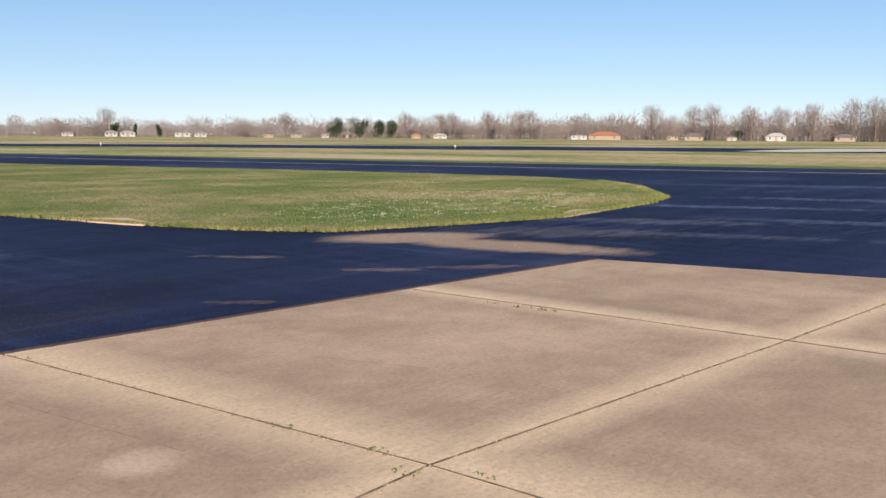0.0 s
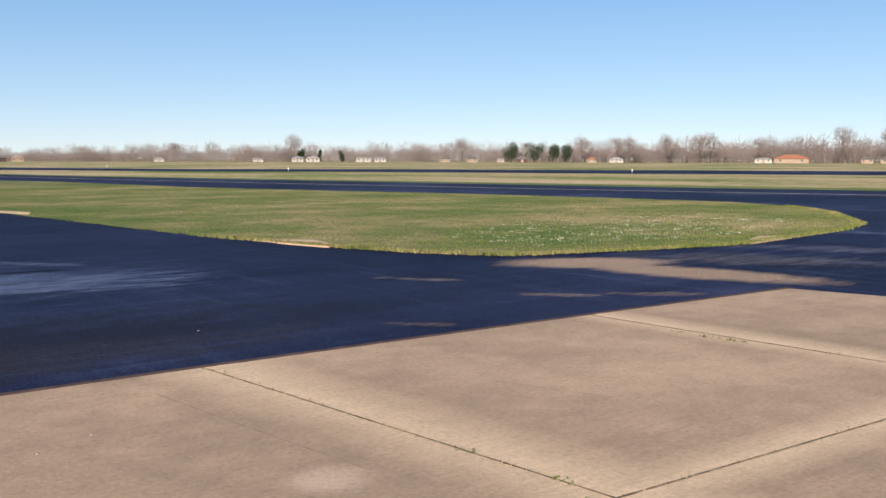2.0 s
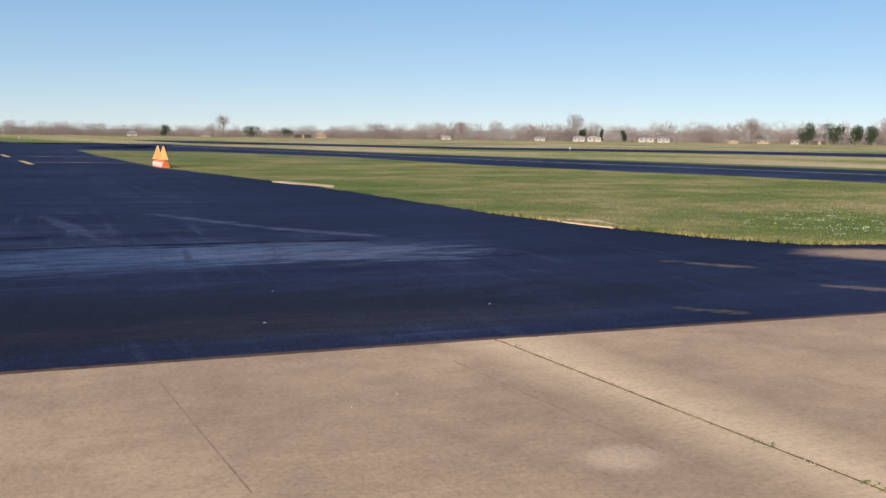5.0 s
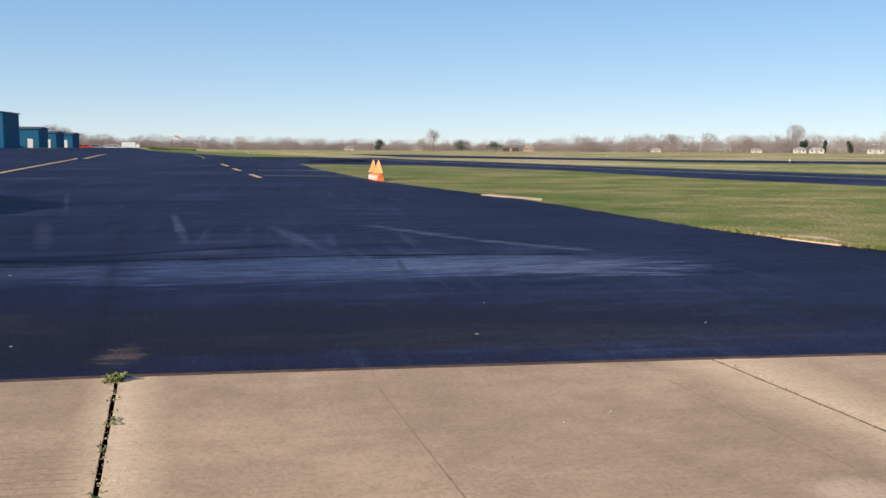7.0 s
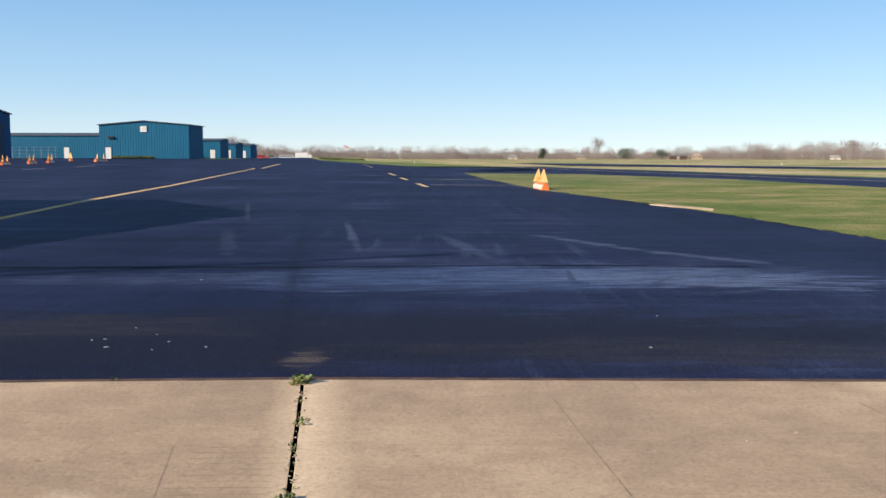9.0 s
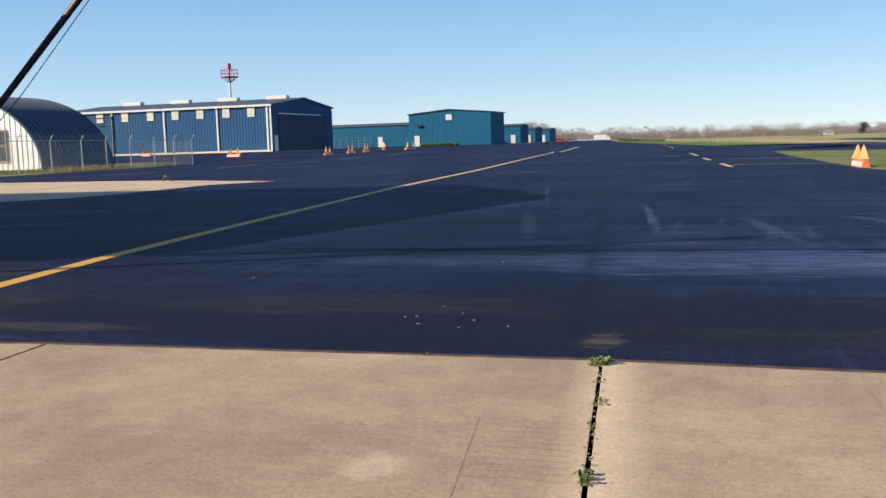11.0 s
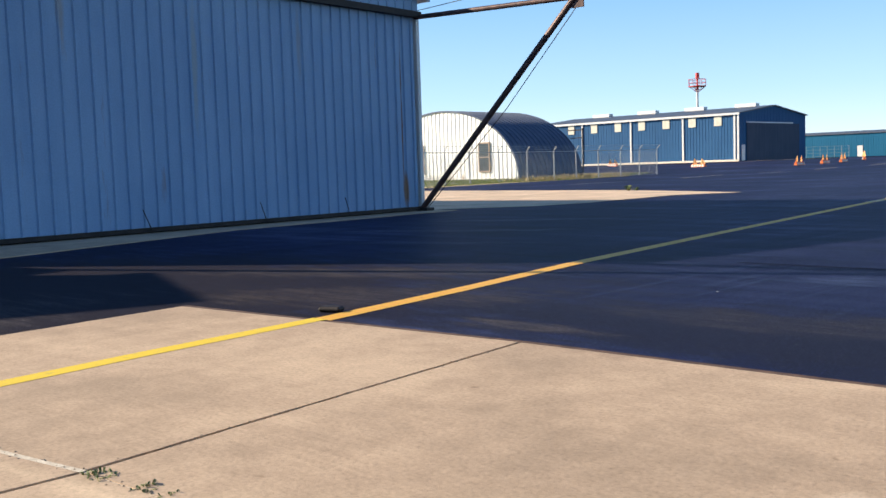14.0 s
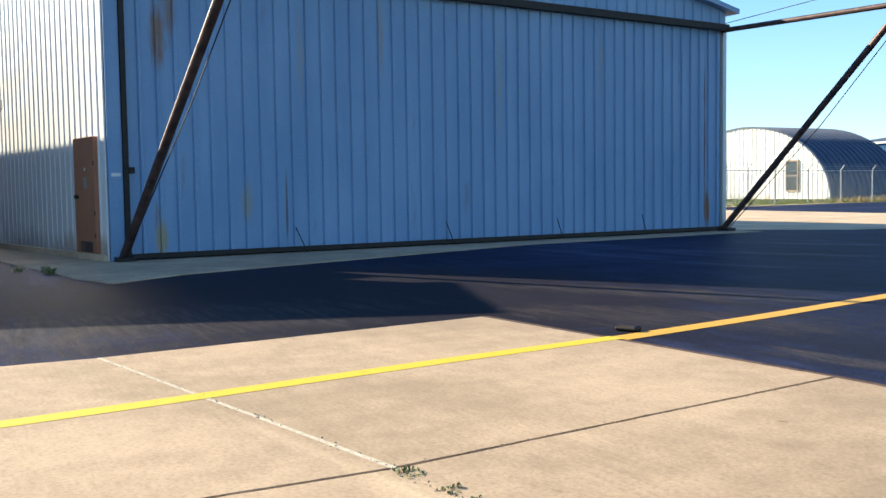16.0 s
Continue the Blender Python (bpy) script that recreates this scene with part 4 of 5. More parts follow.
for a, b in zip(posts[:-1], posts[1:]):
    za, zb = rise(*a), rise(*b)
    part("top_rail", tubed((*a, za + 2.1), (*b, zb + 2.1), 0.03, sides=5), POST_GREY, fence)
    bm = bmesh.new()
    va, vb = Vector((*a, za + 0.03)), Vector((*b, zb + 0.03))
    n = int((vb - va).length / 0.13)
    for k in range(-15, n):   # woven wires, both slants
        for flip in (False, True):
            i0, i1 = max(k, 0), min(k + 15, n)
            h0, h1 = (i0 - k) / 15 * 1.95, (i1 - k) / 15 * 1.95
            if flip:
                h0, h1 = 1.95 - h0, 1.95 - h1
            tube(bm, va.lerp(vb, i0 / n) + Vector((0, 0, h0)), va.lerp(vb, i1 / n) + Vector((0, 0, h1)), 0.0045, sides=3)
    part("chain_link", bm, POST_GREY, fence, "woven galvanised wire")
    for off, h in ((0.12, 2.26), (0.24, 2.38), (0.35, 2.49)):
        part("barbed_wire", tubed((a[0] + off, a[1], za + h), (b[0] + off, b[1], zb + h), 0.008, sides=3), POST_GREY, fence)


# ---- barricades with flags ----
def barricade(name="barricade"):
    """A long low board on the ground, striped, with a limp flag near either end."""
    ob = tagged(empty(name), "low orange and white barricade with two orange flags", "barricade", "apron barricades")
    half = 1.15
    bm = bmesh.new()
    lo = [bm.verts.new(p) for p in ((-half, -0.15, 0), (half, -0.15, 0), (half, 0.15, 0), (-half, 0.15, 0))]
    hi = [bm.verts.new(p) for p in ((-half + 0.03, -0.07, 0.26), (half - 0.03, -0.07, 0.26), (half - 0.03, 0.07, 0.26), (-half + 0.03, 0.07, 0.26))]
    bm.faces.new(lo[::-1]), bm.faces.new(hi)
    for k in range(4):
        bm.faces.new((lo[k], lo[(k + 1) % 4], hi[(k + 1) % 4], hi[k]))
    part("base", bm, ORANGE, ob, "orange plastic base")
    for k in range(5):
        x = -0.9 + k * 0.45
        part("stripe", boxed(x - 0.11, x + 0.11, -0.156, 0.156, 0.03, 0.2), WHITE, ob, "white reflective stripe")
    for x, lean, wide in ((-0.72, 0.04, 0.34), (0.62, -0.05, 0.42)):
        part("staff", tubed((x, 0, 0.24), (x + lean, 0, 0.82), 0.012, sides=6), FLAG, ob)
        bm = bmesh.new()
        rows = []
        for i in range(7):   # cloth hanging in folds, narrow at the head and wide at the hem
            f = i / 6
            z, w = 0.81 - 0.5 * f, 0.05 + wide * f
            row = []
            for j in range(6):
                q = j / 5 - 0.35
                row.append(bm.verts.new((x + lean * (1 - f) + q * w, 0.05 * f * math.sin(j * 2.1 + x) + q * w * 0.8, z - 0.05 * abs(q) * f)))
            rows.append(row)
        for a, b in zip(rows[:-1], rows[1:]):
            for j in range(5):
                bm.faces.new((a[j], a[j + 1], b[j + 1], b[j]))
        bmesh.ops.solidify(bm, geom=bm.faces[:], thickness=0.006)
        part("flag", bm, FLAG, ob, "limp orange cloth flag")
    return ob


first = barricade()
first.matrix_world = pose(3.6, 33.0, 0, 0, 0, 93) @ Matrix.Scale(0.85, 4)
for x, y, turn in ((-71.1, 103.2, -30), (-51.9, 91.1, -28), (-39.75, 88.5, 98), (-38.8, 92.1, 98), (-38.2, 95.0, 100), (-38.7, 101.6, 112), (-36.1, 103.3, 82)):
    copy_thing(first, pose(x, y, rise(x, y), 0, 0, turn) @ Matrix.Scale(1.3, 4))


# ---- trees and distance ----
def bare_tree(bm, x, y, z, h, rng, spread=0.35, twigs=60, low=0.25):
    """A thin trunk and a round haze of short fine twigs that reach outwards and up."""
    tube(bm, (x, y, z), (x + h * 0.03, y, z + h * 0.65), h * 0.018, h * 0.008, 4)
    mid_z, half = z + h * (1 + low) / 2, h * (1 - low) / 2
    for _ in range(twigs):
        a, u, r = rng.uniform(0, math.tau), rng.uniform(-0.95, 1), rng.uniform(0.15, 0.8) ** 0.6
        ring = math.sqrt(1 - u * u) * r
        o = Vector((x + math.cos(a) * ring * h * spread, y + math.sin(a) * ring * h * spread, mid_z + u * half * r))
        way = Vector((math.cos(a) * ring + rng.uniform(-0.3, 0.3), math.sin(a) * ring + rng.uniform(-0.3, 0.3), 0.55 + 0.4 * u)).normalized()
        t = o + way * h * rng.uniform(0.12, 0.24)
        side = way.cross(Vector((rng.uniform(-1, 1), rng.uniform(-1, 1), 0.2))).normalized() * h * 0.0062
        v = [bm.verts.new(p) for p in (o - side, o + side, t + side * 0.35, t - side * 0.35)]
        bm.faces.new(v)
    return bm


rng = random.Random(4)


def at_bearing(bearing, dist):
    a = radians(bearing)
    return -math.sin(a) * dist, math.cos(a) * dist


# bearing and height of the woods' skyline, seen from the apron
SKYLINE = [(-85, 13.0), (-72, 11.5), (-66, 10.0), (-60, 10.0), (-52, 10.0), (-44, 8.3), (-36, 7.7), (-28, 7.3), (-22, 7.1), (-14, 5.2), (-6, 5.0), (4, 5.6), (12, 6.2), (30, 6.2)]


def skyline(b):
    for (b0, h0), (b1, h1) in zip(SKYLINE[:-1], SKYLINE[1:]):
        if b0 <= b <= b1:
            return h0 + (h1 - h0) * (b - b0) / (b1 - b0)
    return 5.0


def far_woods():
    for b0 in range(-84, 28, 16):
        bm = bmesh.new()
        for _ in range(150):
            b = rng.uniform(b0, b0 + 16)
            x, y = at_bearing(b, 412 + rng.uniform(0, 50))
            bare_tree(bm, x, y, -0.1, skyline(b) * rng.uniform(0.7, 1.2), rng, 0.42, 90, 0.2)
        for _ in range(640 if b0 < -30 else 1000):   # undergrowth
            b = rng.uniform(b0, b0 + 16)
            x, y = at_bearing(b, 408 + rng.uniform(0, 40))
            bare_tree(bm, x, y, -0.3, skyline(b) * rng.uniform(0.4, 0.8), rng, 0.8, 75, 0.0)
        tagged(part("far_woods", bm, TWIGS), "leafless grey-brown winter woods edging the airfield", "woods", kind="stuff")


far_woods()
for b, h in ((-30.5, 12.0), (-40.5, 10.8), (-47.6, 11.4), (-49.7, 11.0), (-50.4, 11.0), (-52.5, 12.2), (-54.4, 12.4), (-55.0, 12.6), (-57.7, 10.6), (-62.1, 15.0), (-64.5, 14.6), (-65.5, 15.2),
             (-67.6, 14.4), (-69.2, 14.0), (-70.9, 15.2), (-73.0, 17.0), (-74.1, 17.6), (-75.0, 17.0), (-9.66, 9.6), (-23.7, 8.2), (11.3, 9.0), (12.0, 10.0)):
    tree = tagged(empty("bare_tree", pose(*at_bearing(b, 402), -0.05)), "tall leafless tree before the woods", "tree", "tall bare trees")
    bm = tubed((0, 0, 0), (0.2, 0, h * 0.45), h * 0.015, h * 0.009, sides=7)
    for k in range(7):
        a = k * 2.4
        tube(bm, (0.1, 0, h * (0.28 + 0.04 * k)), (math.cos(a) * h * 0.2, math.sin(a) * h * 0.2, h * (0.62 + 0.05 * k)), h * 0.006, h * 0.002, 5)
    part("trunk", bm, BARK, tree)
    bm = bmesh.new()
    for k in range(5):
        a = k * 2.4
        bare_tree(bm, math.cos(a) * h * 0.13, math.sin(a) * h * 0.13, h * (0.3 + 0.03 * k), h * 0.58, rng, 0.34, 110, 0.1)
    part("crown", bm, TWIGS, tree, "crown of fine bare twigs")


def evergreen(b, h, w, dist=400):
    tree = tagged(empty("evergreen_tree", pose(*at_bearing(b, dist), -0.05)), "dark green evergreen before the bare woods", "tree", "evergreens")
    part("trunk", tubed((0, 0, 0), (0, 0, h * 0.6), h * 0.03, h * 0.015, sides=7), BARK, tree)
    bm = bmesh.new()
    lobes = [(rng.uniform(0, math.tau), rng.uniform(0.2, 0.65), rng.uniform(0.22, 0.78)) for _ in range(14)]
    for _ in range(2600):   # foliage gathered in rounded lobes
        la, lr, lz = rng.choice(lobes)
        q = Vector((rng.gauss(0, 1), rng.gauss(0, 1), rng.gauss(0, 1))).normalized() * rng.uniform(0.55, 1.0)
        c = Vector((math.cos(la) * lr * w + q.x * w * 0.5, math.sin(la) * lr * w + q.y * w * 0.5, h * lz + q.z * h * 0.2))
        s = h * 0.035
        v = [bm.verts.new(c + Vector((rng.uniform(-s, s), rng.uniform(-s, s), rng.uniform(-s, s) * 0.8))) for _ in range(3)]
        bm.faces.new(v)
    part("crown", bm, NEEDLES, tree, "dense dark needles with gaps")


for b, h, w in ((-43.44, 9.2, 3.9), (-44.85, 9.0, 4.2), (-45.9, 8.6, 3.2), (-46.73, 8.2, 2.6), (-32.0, 5.6, 1.1), (-33.3, 5.2, 1.7), (-30.9, 6.0, 1.8), (-11.3, 5.4, 4.4), (-6.4, 5.0, 2.4), (-13.4, 4.8, 4.0),
                (-66.9, 4.6, 2.8)):
    evergreen(b, h, w)


def house(b, width, wall_h, roof_h, wall_mat, roof_mat, label, dist=392):
    """A low house with hipped or gabled roof, door and windows, turned to face the field."""
    x, y = at_bearing(b, dist)
    ob = tagged(empty("house", pose(x, y, 0, 0, 0, b)), label, "house")
    d = min(width * 0.6, 9)
    part("wall", boxed(-width / 2, width / 2, 0, d, 0, wall_h), wall_mat, ob)
    bm = bmesh.new()
    o = 0.4
    lo = [bm.verts.new(p) for p in ((-width / 2 - o, -o, wall_h), (width / 2 + o, -o, wall_h), (width / 2 + o, d + o, wall_h), (-width / 2 - o, d + o, wall_h))]
    hi = [bm.verts.new((sx * (width / 2 - min(d / 2, width * 0.3)), d / 2, wall_h + roof_h)) for sx in (-1, 1)]
    for f in ((lo[0], lo[1], hi[1], hi[0]), (lo[2], lo[3], hi[0], hi[1]), (lo[1], lo[2], hi[1]), (lo[3], lo[0], hi[0]), (lo[3], lo[2], lo[1], lo[0])):
        bm.faces.new(f)
    part("roof", bm, roof_mat, ob)
    part("door", boxed(-0.5, 0.5, -0.06, 0.0, 0, min(2.0, wall_h - 0.05)), BRICK_TAN, ob)
    for sx in (-0.32, 0.3):
        part("window", boxed(width * sx - 0.25, width * sx + 0.25, -0.06, 0.0, 0.7, wall_h - 0.3), GLASS_DARK, ob)


for b, w, wh, rh, wm, rm, label in (
        (-28.4, 4.5, 2.0, 0.5, DULL_WHITE, ROOF_GREY, "small white shed at the field's edge"), (-30.7, 5, 2.2, 0.9, DULL_WHITE, ROOF_GREY, "white cottage with a grey roof"),
        (-31.6, 6, 2.2, 0.8, DULL_WHITE, DULL_WHITE, "white mobile home"), (-34.6, 6.5, 2.3, 0.4, DULL_WHITE, DULL_WHITE, "long white mobile home"), (-35.6, 5, 2.2, 0.7, DULL_WHITE, ROOF_GREY, "white cottage"),
        (-39.5, 4, 2.1, 0.6, BRICK_TAN, SHINGLE, "small tan house"), (-41.1, 4.5, 2.1, 0.9, BRICK_TAN, SHINGLE, "small tan house"), (-42.8, 3, 2.4, 0.8, DULL_WHITE, SHINGLE, "narrow white house"),
        (-44.1, 5, 1.9, 1.4, RUST_PIPE, SHINGLE, "dark barn with a low roof"), (-48.2, 4, 2.0, 0.8, BRICK_TAN, TERRACOTTA, "small tan house"), (-49.65, 6, 1.9, 0.9, DULL_WHITE, DULL_WHITE, "white house among the trees"),
        (-57.9, 7, 2.2, 0.5, DULL_WHITE, DULL_WHITE, "white annex building"), (-59.4, 14, 2.4, 1.9, BRICK_TAN, TERRACOTTA, "tan brick house with a terracotta hipped roof"),
        (-63.3, 4.5, 2.2, 0.8, BRICK_TAN, SHINGLE, "small tan house"), (-64.5, 8, 2.2, 1.5, BRICK_TAN, SHINGLE, "tan house with a grey shingle roof"), (-66.6, 4, 1.7, 0.3, DULL_WHITE, DULL_WHITE, "low white shed"),
        (-69.0, 8, 2.5, 1.6, DULL_WHITE, DULL_WHITE, "white gabled house"), (-72.6, 8, 2.3, 1.4, BRICK_TAN, SHINGLE, "tan house with a grey roof"),
        (-4.64, 4, 1.8, 0.7, DULL_WHITE, ROOF_GREY, "small white house"), (-8.7, 4, 1.8, 0.5, BRICK_TAN, ROOF_GREY, "small tan shed"), (-14.3, 7.5, 1.9, 1.1, RUST_PIPE, SHINGLE, "low dark barn"),
        (-15.35, 4.5, 2.0, 1.2, BRICK_TAN, BRICK_TAN, "small tan house"), (-22.8, 4, 1.8, 0.5, DULL_WHITE, DULL_WHITE, "low white shed")):
    house(b, w * 0.9, wh * 0.72, rh * 0.85, wm, rm, label + " below the bare woods")


# ---- parked vehicles at the far end ----
def wheel(parent, x, y, r):
    w = part("wheel", tubed((x, y - 0.12, r), (x, y + 0.12, r), r, sides=14), RUBBER, parent)
    part("rim", tubed((x, y - 0.13, r), (x, y + 0.13, r), r * 0.55, sides=10), POST_GREY, w)


def box_truck(b, dist):
    ob = tagged(empty("box_truck", pose(*at_bearing(b, dist), 0.0)), "white box truck parked at the far end of the apron", "truck")
    ob.matrix_world = ob.matrix_world @ Matrix.Scale(0.74, 4)
    part("cargo_box", boxed(-3.6, 2.2, -1.2, 1.2, 0.9, 3.3, bevel=0.05), WHITE, ob)
    part("cab", boxed(2.3, 3.9, -1.1, 1.1, 0.7, 2.4, bevel=0.12), WHITE, ob)
    part("windscreen", boxed(3.5, 3.93, -0.95, 0.95, 1.6, 2.25), GLASS_DARK, ob)
    part("chassis", boxed(-3.5, 3.7, -0.9, 0.9, 0.55, 0.9), DARK_IRON, ob)
    for x in (-2.4, 3.0):
        for y in (-1.0, 1.0):
            wheel(ob, x, y, 0.48)


def car(b, dist, mat, label, turn=0):
    ob = tagged(empty("car", pose(*at_bearing(b, dist), 0.0, 0, 0, turn)), label, "car")
    part("body", boxed(-2.3, 2.3, -0.9, 0.9, 0.35, 0.95, bevel=0.12), mat, ob)
    part("cabin", boxed(-1.5, 0.9, -0.8, 0.8, 0.95, 1.55, bevel=0.16), mat, ob)
    part("side_glass", boxed(-1.3, 0.7, -0.82, 0.82, 1.05, 1.42), GLASS_DARK, ob)
    for x in (-1.45, 1.45):
        for y in (-0.8, 0.8):
            wheel(ob, x, y, 0.34)


box_truck(7.85, 330)
for b, mat, label in ((8.6, WHITE, "white pickup parked near the truck"), (8.95, WHITE, "white car parked near the truck"), (9.65, POST_GREY, "silver car parked far off"), (10.25, RED_PAINT, "red van parked by the hangars"), (10.5, RED_PAINT, "red car parked by the hangars")):
    car(b, 300, mat, label)
sock = tagged(empty("windsock", pose(*at_bearing(5.14, 340), 0)), "orange and white windsock on a thin pole", "windsock")
part("pole", tubed((0, 0, 0), (0, 0, 4.4), 0.06), POST_GREY, sock)
part("sleeve", tubed((0, 0, 4.1), (-1.5, 0, 4.7), 0.16, 0.34, sides=10), ORANGE, sock, "orange cloth sleeve")
for b, d in ((-30.2, 88), (-50.6, 82), (-20.0, 120), (1.27, 150)):
    lamp = tagged(empty("edge_light", pose(*at_bearing(b, d), -0.03)), "small white runway edge light on a stake", "light", "runway edge lights")
    part("stake", tubed((0, 0, 0), (0, 0, 0.2), 0.03, sides=8), POST_GREY, lamp)
    part("lens", tubed((0, 0, 0.2), (0, 0, 0.38), 0.06, 0.05, sides=10), WHITE, lamp, "white glass lens")

# ---- bits on the apron ----
stone = tagged(part("rubber_chock", boxed(-0.1, 0.1, -0.06, 0.06, 0, 0.045, bevel=0.018), DARK_IRON), "small dark wheel chock beside the yellow line", "chock")
stone.matrix_world = pose(-6.3, 4.84, -0.01, 0, 0, 25)
CHIP = plain("white_chips", (0.36, 0.35, 0.34), (0.5, 0.49, 0.47), 30.0, 0.8)
for x, y, r in ((-2.2, 5.86, 0.02), (-2.04, 5.64, 0.045), (-2.13, 5.89, 0.03), (-2.06, 6.28, 0.02), (-1.74, 5.56, 0.025), (-1.71, 5.81, 0.03), (-1.44, 5.64, 0.028), (-1.85, 6.04, 0.02), (-4.23, 7.5, 0.04),
                (-2.23, 8.75, 0.035), (-2.74, 18.49, 0.08), (1.52, 6.74, 0.03), (1.22, 5.61, 0.035), (2.78, 5.77, 0.03), (1.17, 3.69, 0.018), (1.41, 3.81, 0.016)):
    bm = bmesh.new()
    ring = [bm.verts.new((x + math.cos(k * 0.9) * r * random.uniform(0.2, 0.45), y + math.sin(k * 0.9) * r * random.uniform(0.1, 0.24), -0.012 if y > 4.6 else 0.0)) for k in range(7)]
    top = [bm.verts.new(v.co * 1.0 + Vector((0, 0, 0.0035))) for v in ring]
    bm.faces.new(top)
    for k in range(7):
        bm.faces.new((ring[k], ring[(k + 1) % 7], top[(k + 1) % 7], top[k]))
    tagged(part("white_chip", bm, CHIP), "small chip of white gravel on the apron", "stone", "loose chips")


def weed(x, y, size, blades, mat=WEED, z=-0.01):
    bm = bmesh.new()
    for k in range(blades):
        a = rng.uniform(0, math.tau)
        out, up = size * rng.uniform(0.3, 0.8), size * rng.uniform(0.15, 0.55)
        side = Vector((-math.sin(a), math.cos(a), 0)) * size * 0.1
        root = Vector((rng.uniform(-0.02, 0.02), rng.uniform(-0.05, 0.05), 0))
        mid = root + Vector((math.cos(a) * out * 0.5, math.sin(a) * out * 0.5, up))
        tip = root + Vector((math.cos(a) * out, math.sin(a) * out, up * 0.7))
        v = [bm.verts.new(p) for p in (root - side * 0.4, root + side * 0.4, mid + side, mid - side, tip)]
        bm.faces.new((v[0], v[1], v[2], v[3]))
        bm.faces.new((v[3], v[2], v[4]))
    ob = tagged(part("weed", bm, mat), "small green weed growing in a slab joint", "weed", "weeds in the joints")
    ob.location = (x, y, z)


for x, y, size, blades in ((-0.73, 4.7, 0.12, 40), (-0.78, 4.68, 0.08, 16), (-0.64, 3.98, 0.07, 14), (-0.55, 3.02, 0.09, 22), (-0.56, 3.1, 0.06, 12), (-1.7, 4.74, 0.05, 8), (-3.66, 1.55, 0.065, 26), (-3.58, 1.54, 0.06, 18), (-3.36, 1.58, 0.06, 22), (-3.3, 1.59, 0.05, 16),
                           (-3.2, 1.6, 0.05, 16), (-0.62, 3.62, 0.05, 12), (-0.6, 3.4, 0.04, 8), (-0.69, 4.35, 0.05, 12), (-0.66, 4.12, 0.04, 8), (-5.4, 1.2, 0.03, 6), (-4.6, 1.35, 0.03, 6), (-7.15, 0.86, 0.05, 10), (2.45, 2.7, 0.05, 14), (2.43, 2.78, 0.04, 10), (2.48, 2.24, 0.05, 16), (2.38, 2.03, 0.05, 14), (2.53, 1.81, 0.05, 10), (5.12, 3.53, 0.06, 14), (5.13, 3.76, 0.05, 12),
                           (5.15, 3.4, 0.06, 16), (5.16, 3.3, 0.05, 12), (2.33, 4.5, 0.04, 8), (2.36, 4.2, 0.03, 8)):
    weed(x, y, size * 0.82, blades)


weed(-15.6, 1.25, 0.22, 30, STRAW, 0.0)
weed(-15.4, 1.28, 0.18, 24, WEED, 0.0)
weed(-16.2, 0.9, 0.2, 24, STRAW, 0.0)
weed(-21.7, 32.4, 0.42, 26, WEED, 0.0)
weed(-21.4, 32.5, 0.25, 16, WEED, 0.0)


def inside(x, y, poly):
    hit = False
    for (x0, y0), (x1, y1) in zip(poly, poly[1:] + poly[:1]):
        if (y0 > y) != (y1 > y) and x < x0 + (y - y0) / (y1 - y0) * (x1 - x0):
            hit = not hit
    return hit


def turf(name, count, poly, x0, x1, y0, y1, h0, h1, mat, label, near=0.0, wide=0.5):
    """Blades in small tufts, thickest towards the near side."""
    verts, faces = [], []
    made = 0
    while made < count:
        x, y = rng.uniform(x0, x1), y0 + (y1 - y0) * rng.random() ** (1 + near)
        if not inside(x, y, poly):
            continue
        made += 1
        h, z = rng.uniform(h0, h1), rise(x, y)
        for k in range(4):
            a = rng.uniform(0, math.tau)
            dx, dy = math.cos(a), math.sin(a)
            w = h * wide
            i = len(verts)
            ox, oy = rng.uniform(-0.06, 0.06), rng.uniform(-0.06, 0.06)
            verts += [(x + ox - dy * w, y + oy + dx * w, z - 0.01), (x + ox + dy * w, y + oy - dx * w, z - 0.01), (x + ox + dx * h * 0.5, y + oy + dy * h * 0.5, z + h)]
            faces.append((i, i + 1, i + 2))
    me = bpy.data.meshes.new(name)
    me.from_pydata(verts, [], faces)
    me.materials.append(mat)
    tagged(new(name, me), label, "grass", kind="stuff")


turf("grass_blades", 40000, ISLAND, 3, 23, 7, 40, 0.006, 0.016, GRASS, "short tufts of mown grass", 0.6)
EDGE = [(6.1, 12.8), (6.35, 11.6), (6.65, 10.2), (7.1, 8.85), (7.7, 8.0), (9.2, 7.6), (11.2, 7.2), (12.6, 7.4), (14.8, 7.7), (16.6, 8.3), (18.6, 9.8), (19.7, 10.6), (21.4, 12.6)]
RIM = EDGE + [(x + (0.12 if x < 7.2 else -0.02), y + (0.05 if x < 7.2 else 0.13)) for x, y in EDGE[::-1]]
turf("edge_tufts", 2600, RIM, 6, 22, 7, 13, 0.012, 0.035, GRASS, "uneven tufts of grass along the island's edge")
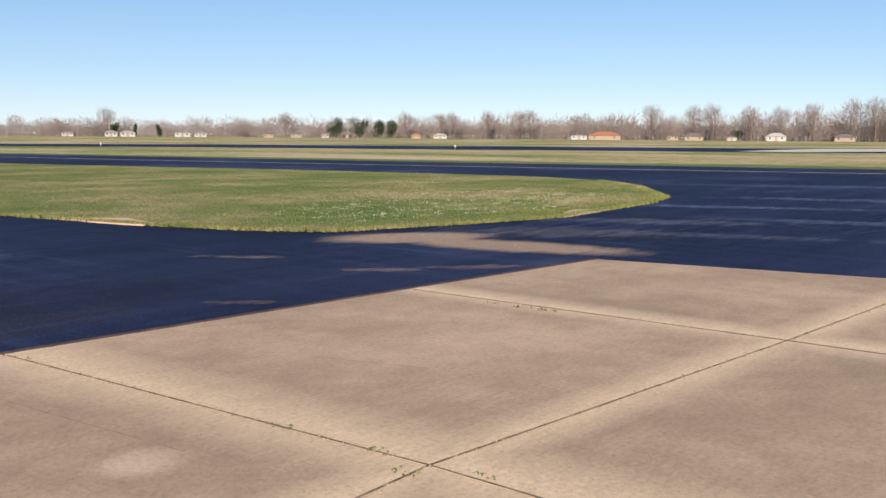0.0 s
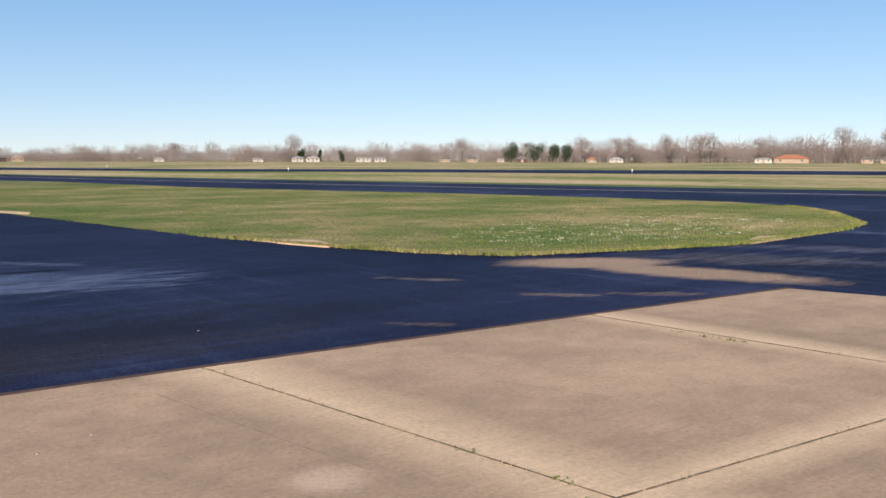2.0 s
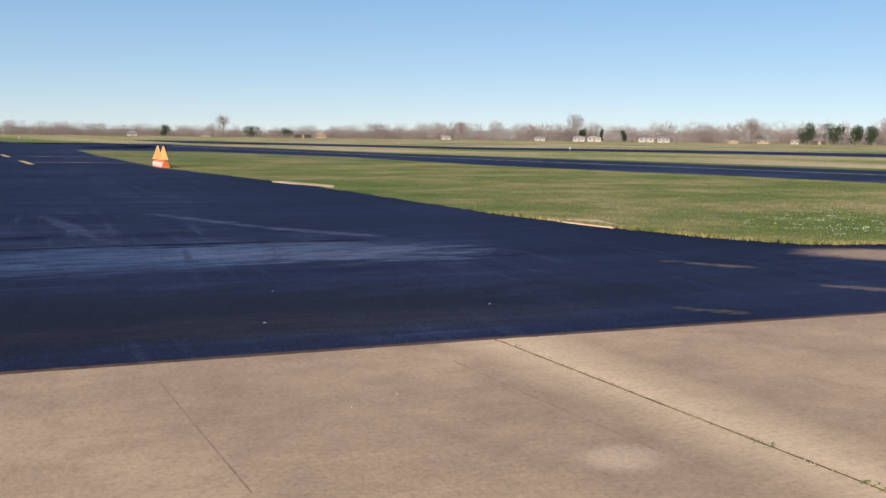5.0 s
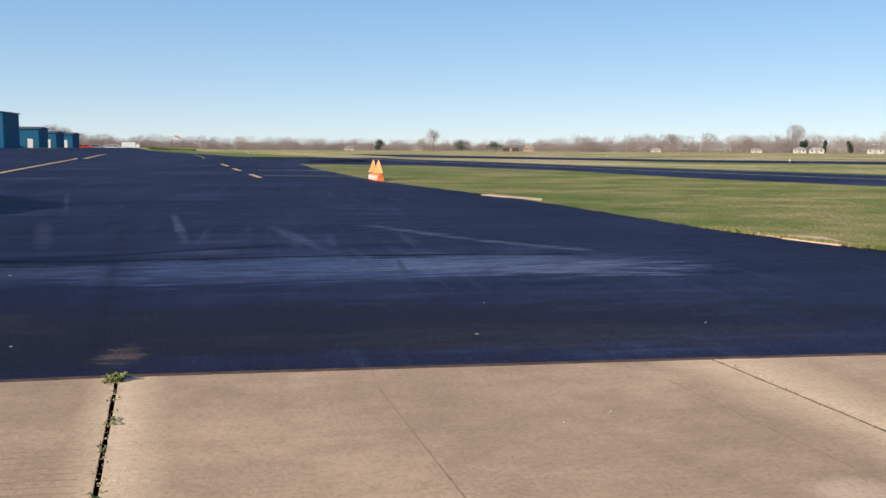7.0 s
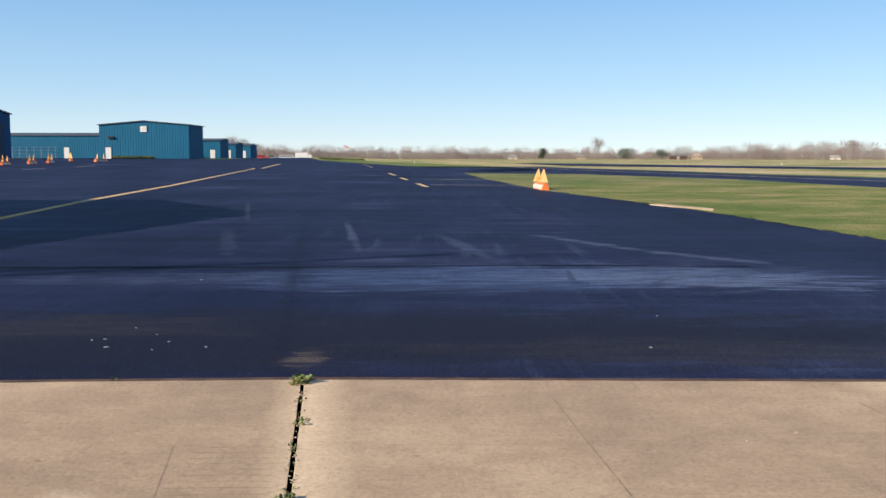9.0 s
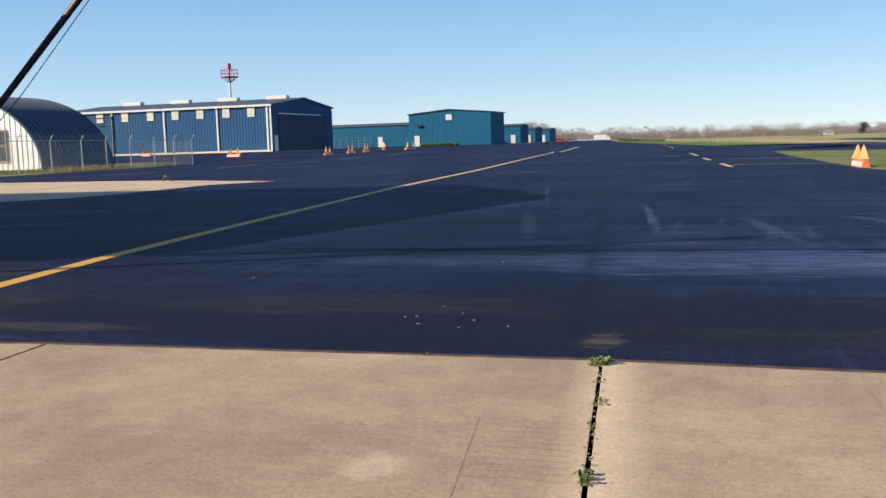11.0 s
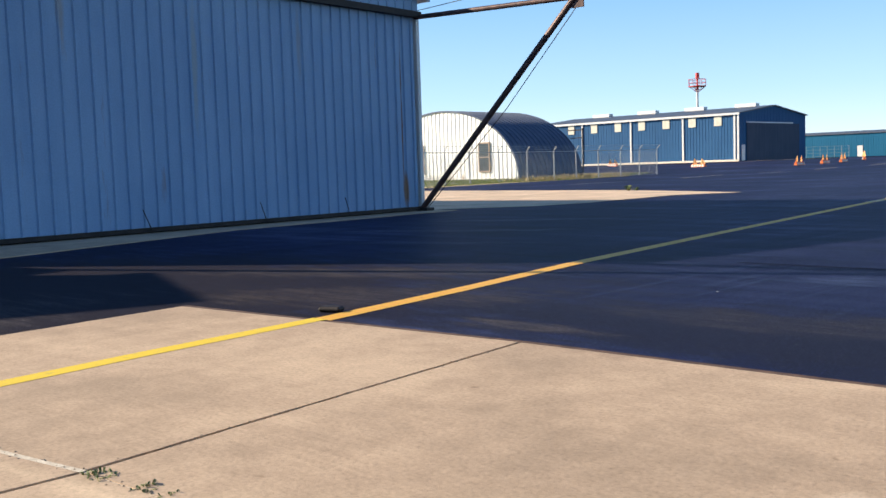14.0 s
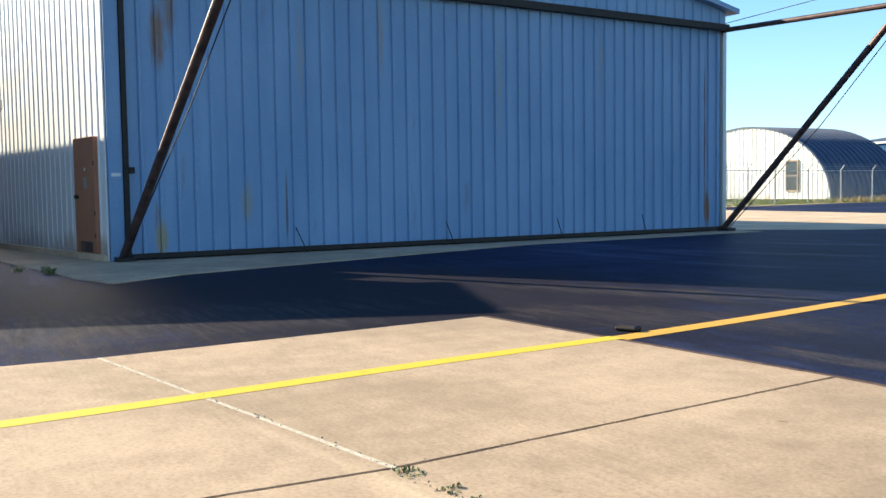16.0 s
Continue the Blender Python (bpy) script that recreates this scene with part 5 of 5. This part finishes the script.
turf("clover_flowers", 420, [(8.6, 8.7), (12.5, 8.2), (16.5, 9.6), (17, 12), (12, 12.5), (8.8, 10.5)], 8, 17, 7.6, 12.6, 0.009, 0.017, FLOWER, "white clover flowers in the grass", 0.5)
HEDGE = [(-55.0, 163.2), (-48.2, 163.2), (-48.2, 164.2), (-55.0, 164.2)]
turf("low_hedge", 500, HEDGE, -55, -48.2, 163.2, 164.2, 0.25, 0.5, WEED, "low green growth before the teal hangar", 0.0, 0.3)
SCRUB = [(-32, 262), (-20, 262), (-20, 270), (-32, 270)]
turf("scrub", 900, SCRUB, -32, -20, 262, 270, 0.25, 0.6, WEED, "low dark scrub past the end of the apron", 0.0, 0.3)
HUT_TURF = [(-40.8, 38), (-41.5, 42), (-42.8, 50), (-42.9, 57), (-44.8, 66), (-48, 76), (-52, 76), (-52, 61.5), (-68, 61.5), (-66, 38)]
turf("fence_grass", 7000, HUT_TURF, -68, -40.8, 37, 76, 0.06, 0.16, VERGE, "rough grass along the wire fence", 0.0, 0.12)
turf("dry_weeds", 420, [(-46, 52), (-42.7, 52), (-43.6, 66), (-47, 66)], -47, -42.5, 52, 66, 0.2, 0.5, STRAW, "dry straw-coloured weeds at the fence foot", 0.0, 0.05)
for poly in ([(6.33, 11.8), (7.0, 11.2), (6.85, 10.35), (6.6, 10.2), (6.42, 11.0)], [(11.25, 7.17), (12.6, 7.37), (13.1, 7.5), (12.45, 7.8), (11.9, 7.6)], [(5.0, 22.5), (5.75, 19.9), (6.0, 20.6), (5.3, 22.8)]):
    structure("concrete_stub", sheet(poly, 0.004, 0.016), OLD_CONCRETE, "pale concrete stub at the grass edge", "pavement")
structure("taxiway_line", band([(60, -45), (37, -4), (32.4, 8.8), (27.0, 22.7), (22.8, 36), (18.6, 52), (12.5, 78), (7, 110)], 0.3, 0.004), FADED, "faded centre line of the taxiway", "line")
structure("dark_cross_line", band([(-5.2, 9.75), (-3.6, 9.78), (-1.4, 9.72), (0.3, 9.9), (1.3, 9.88), (3.2, 9.8)], 0.045, -0.008), DARK_LINE, "thin dark line across the asphalt", "asphalt")
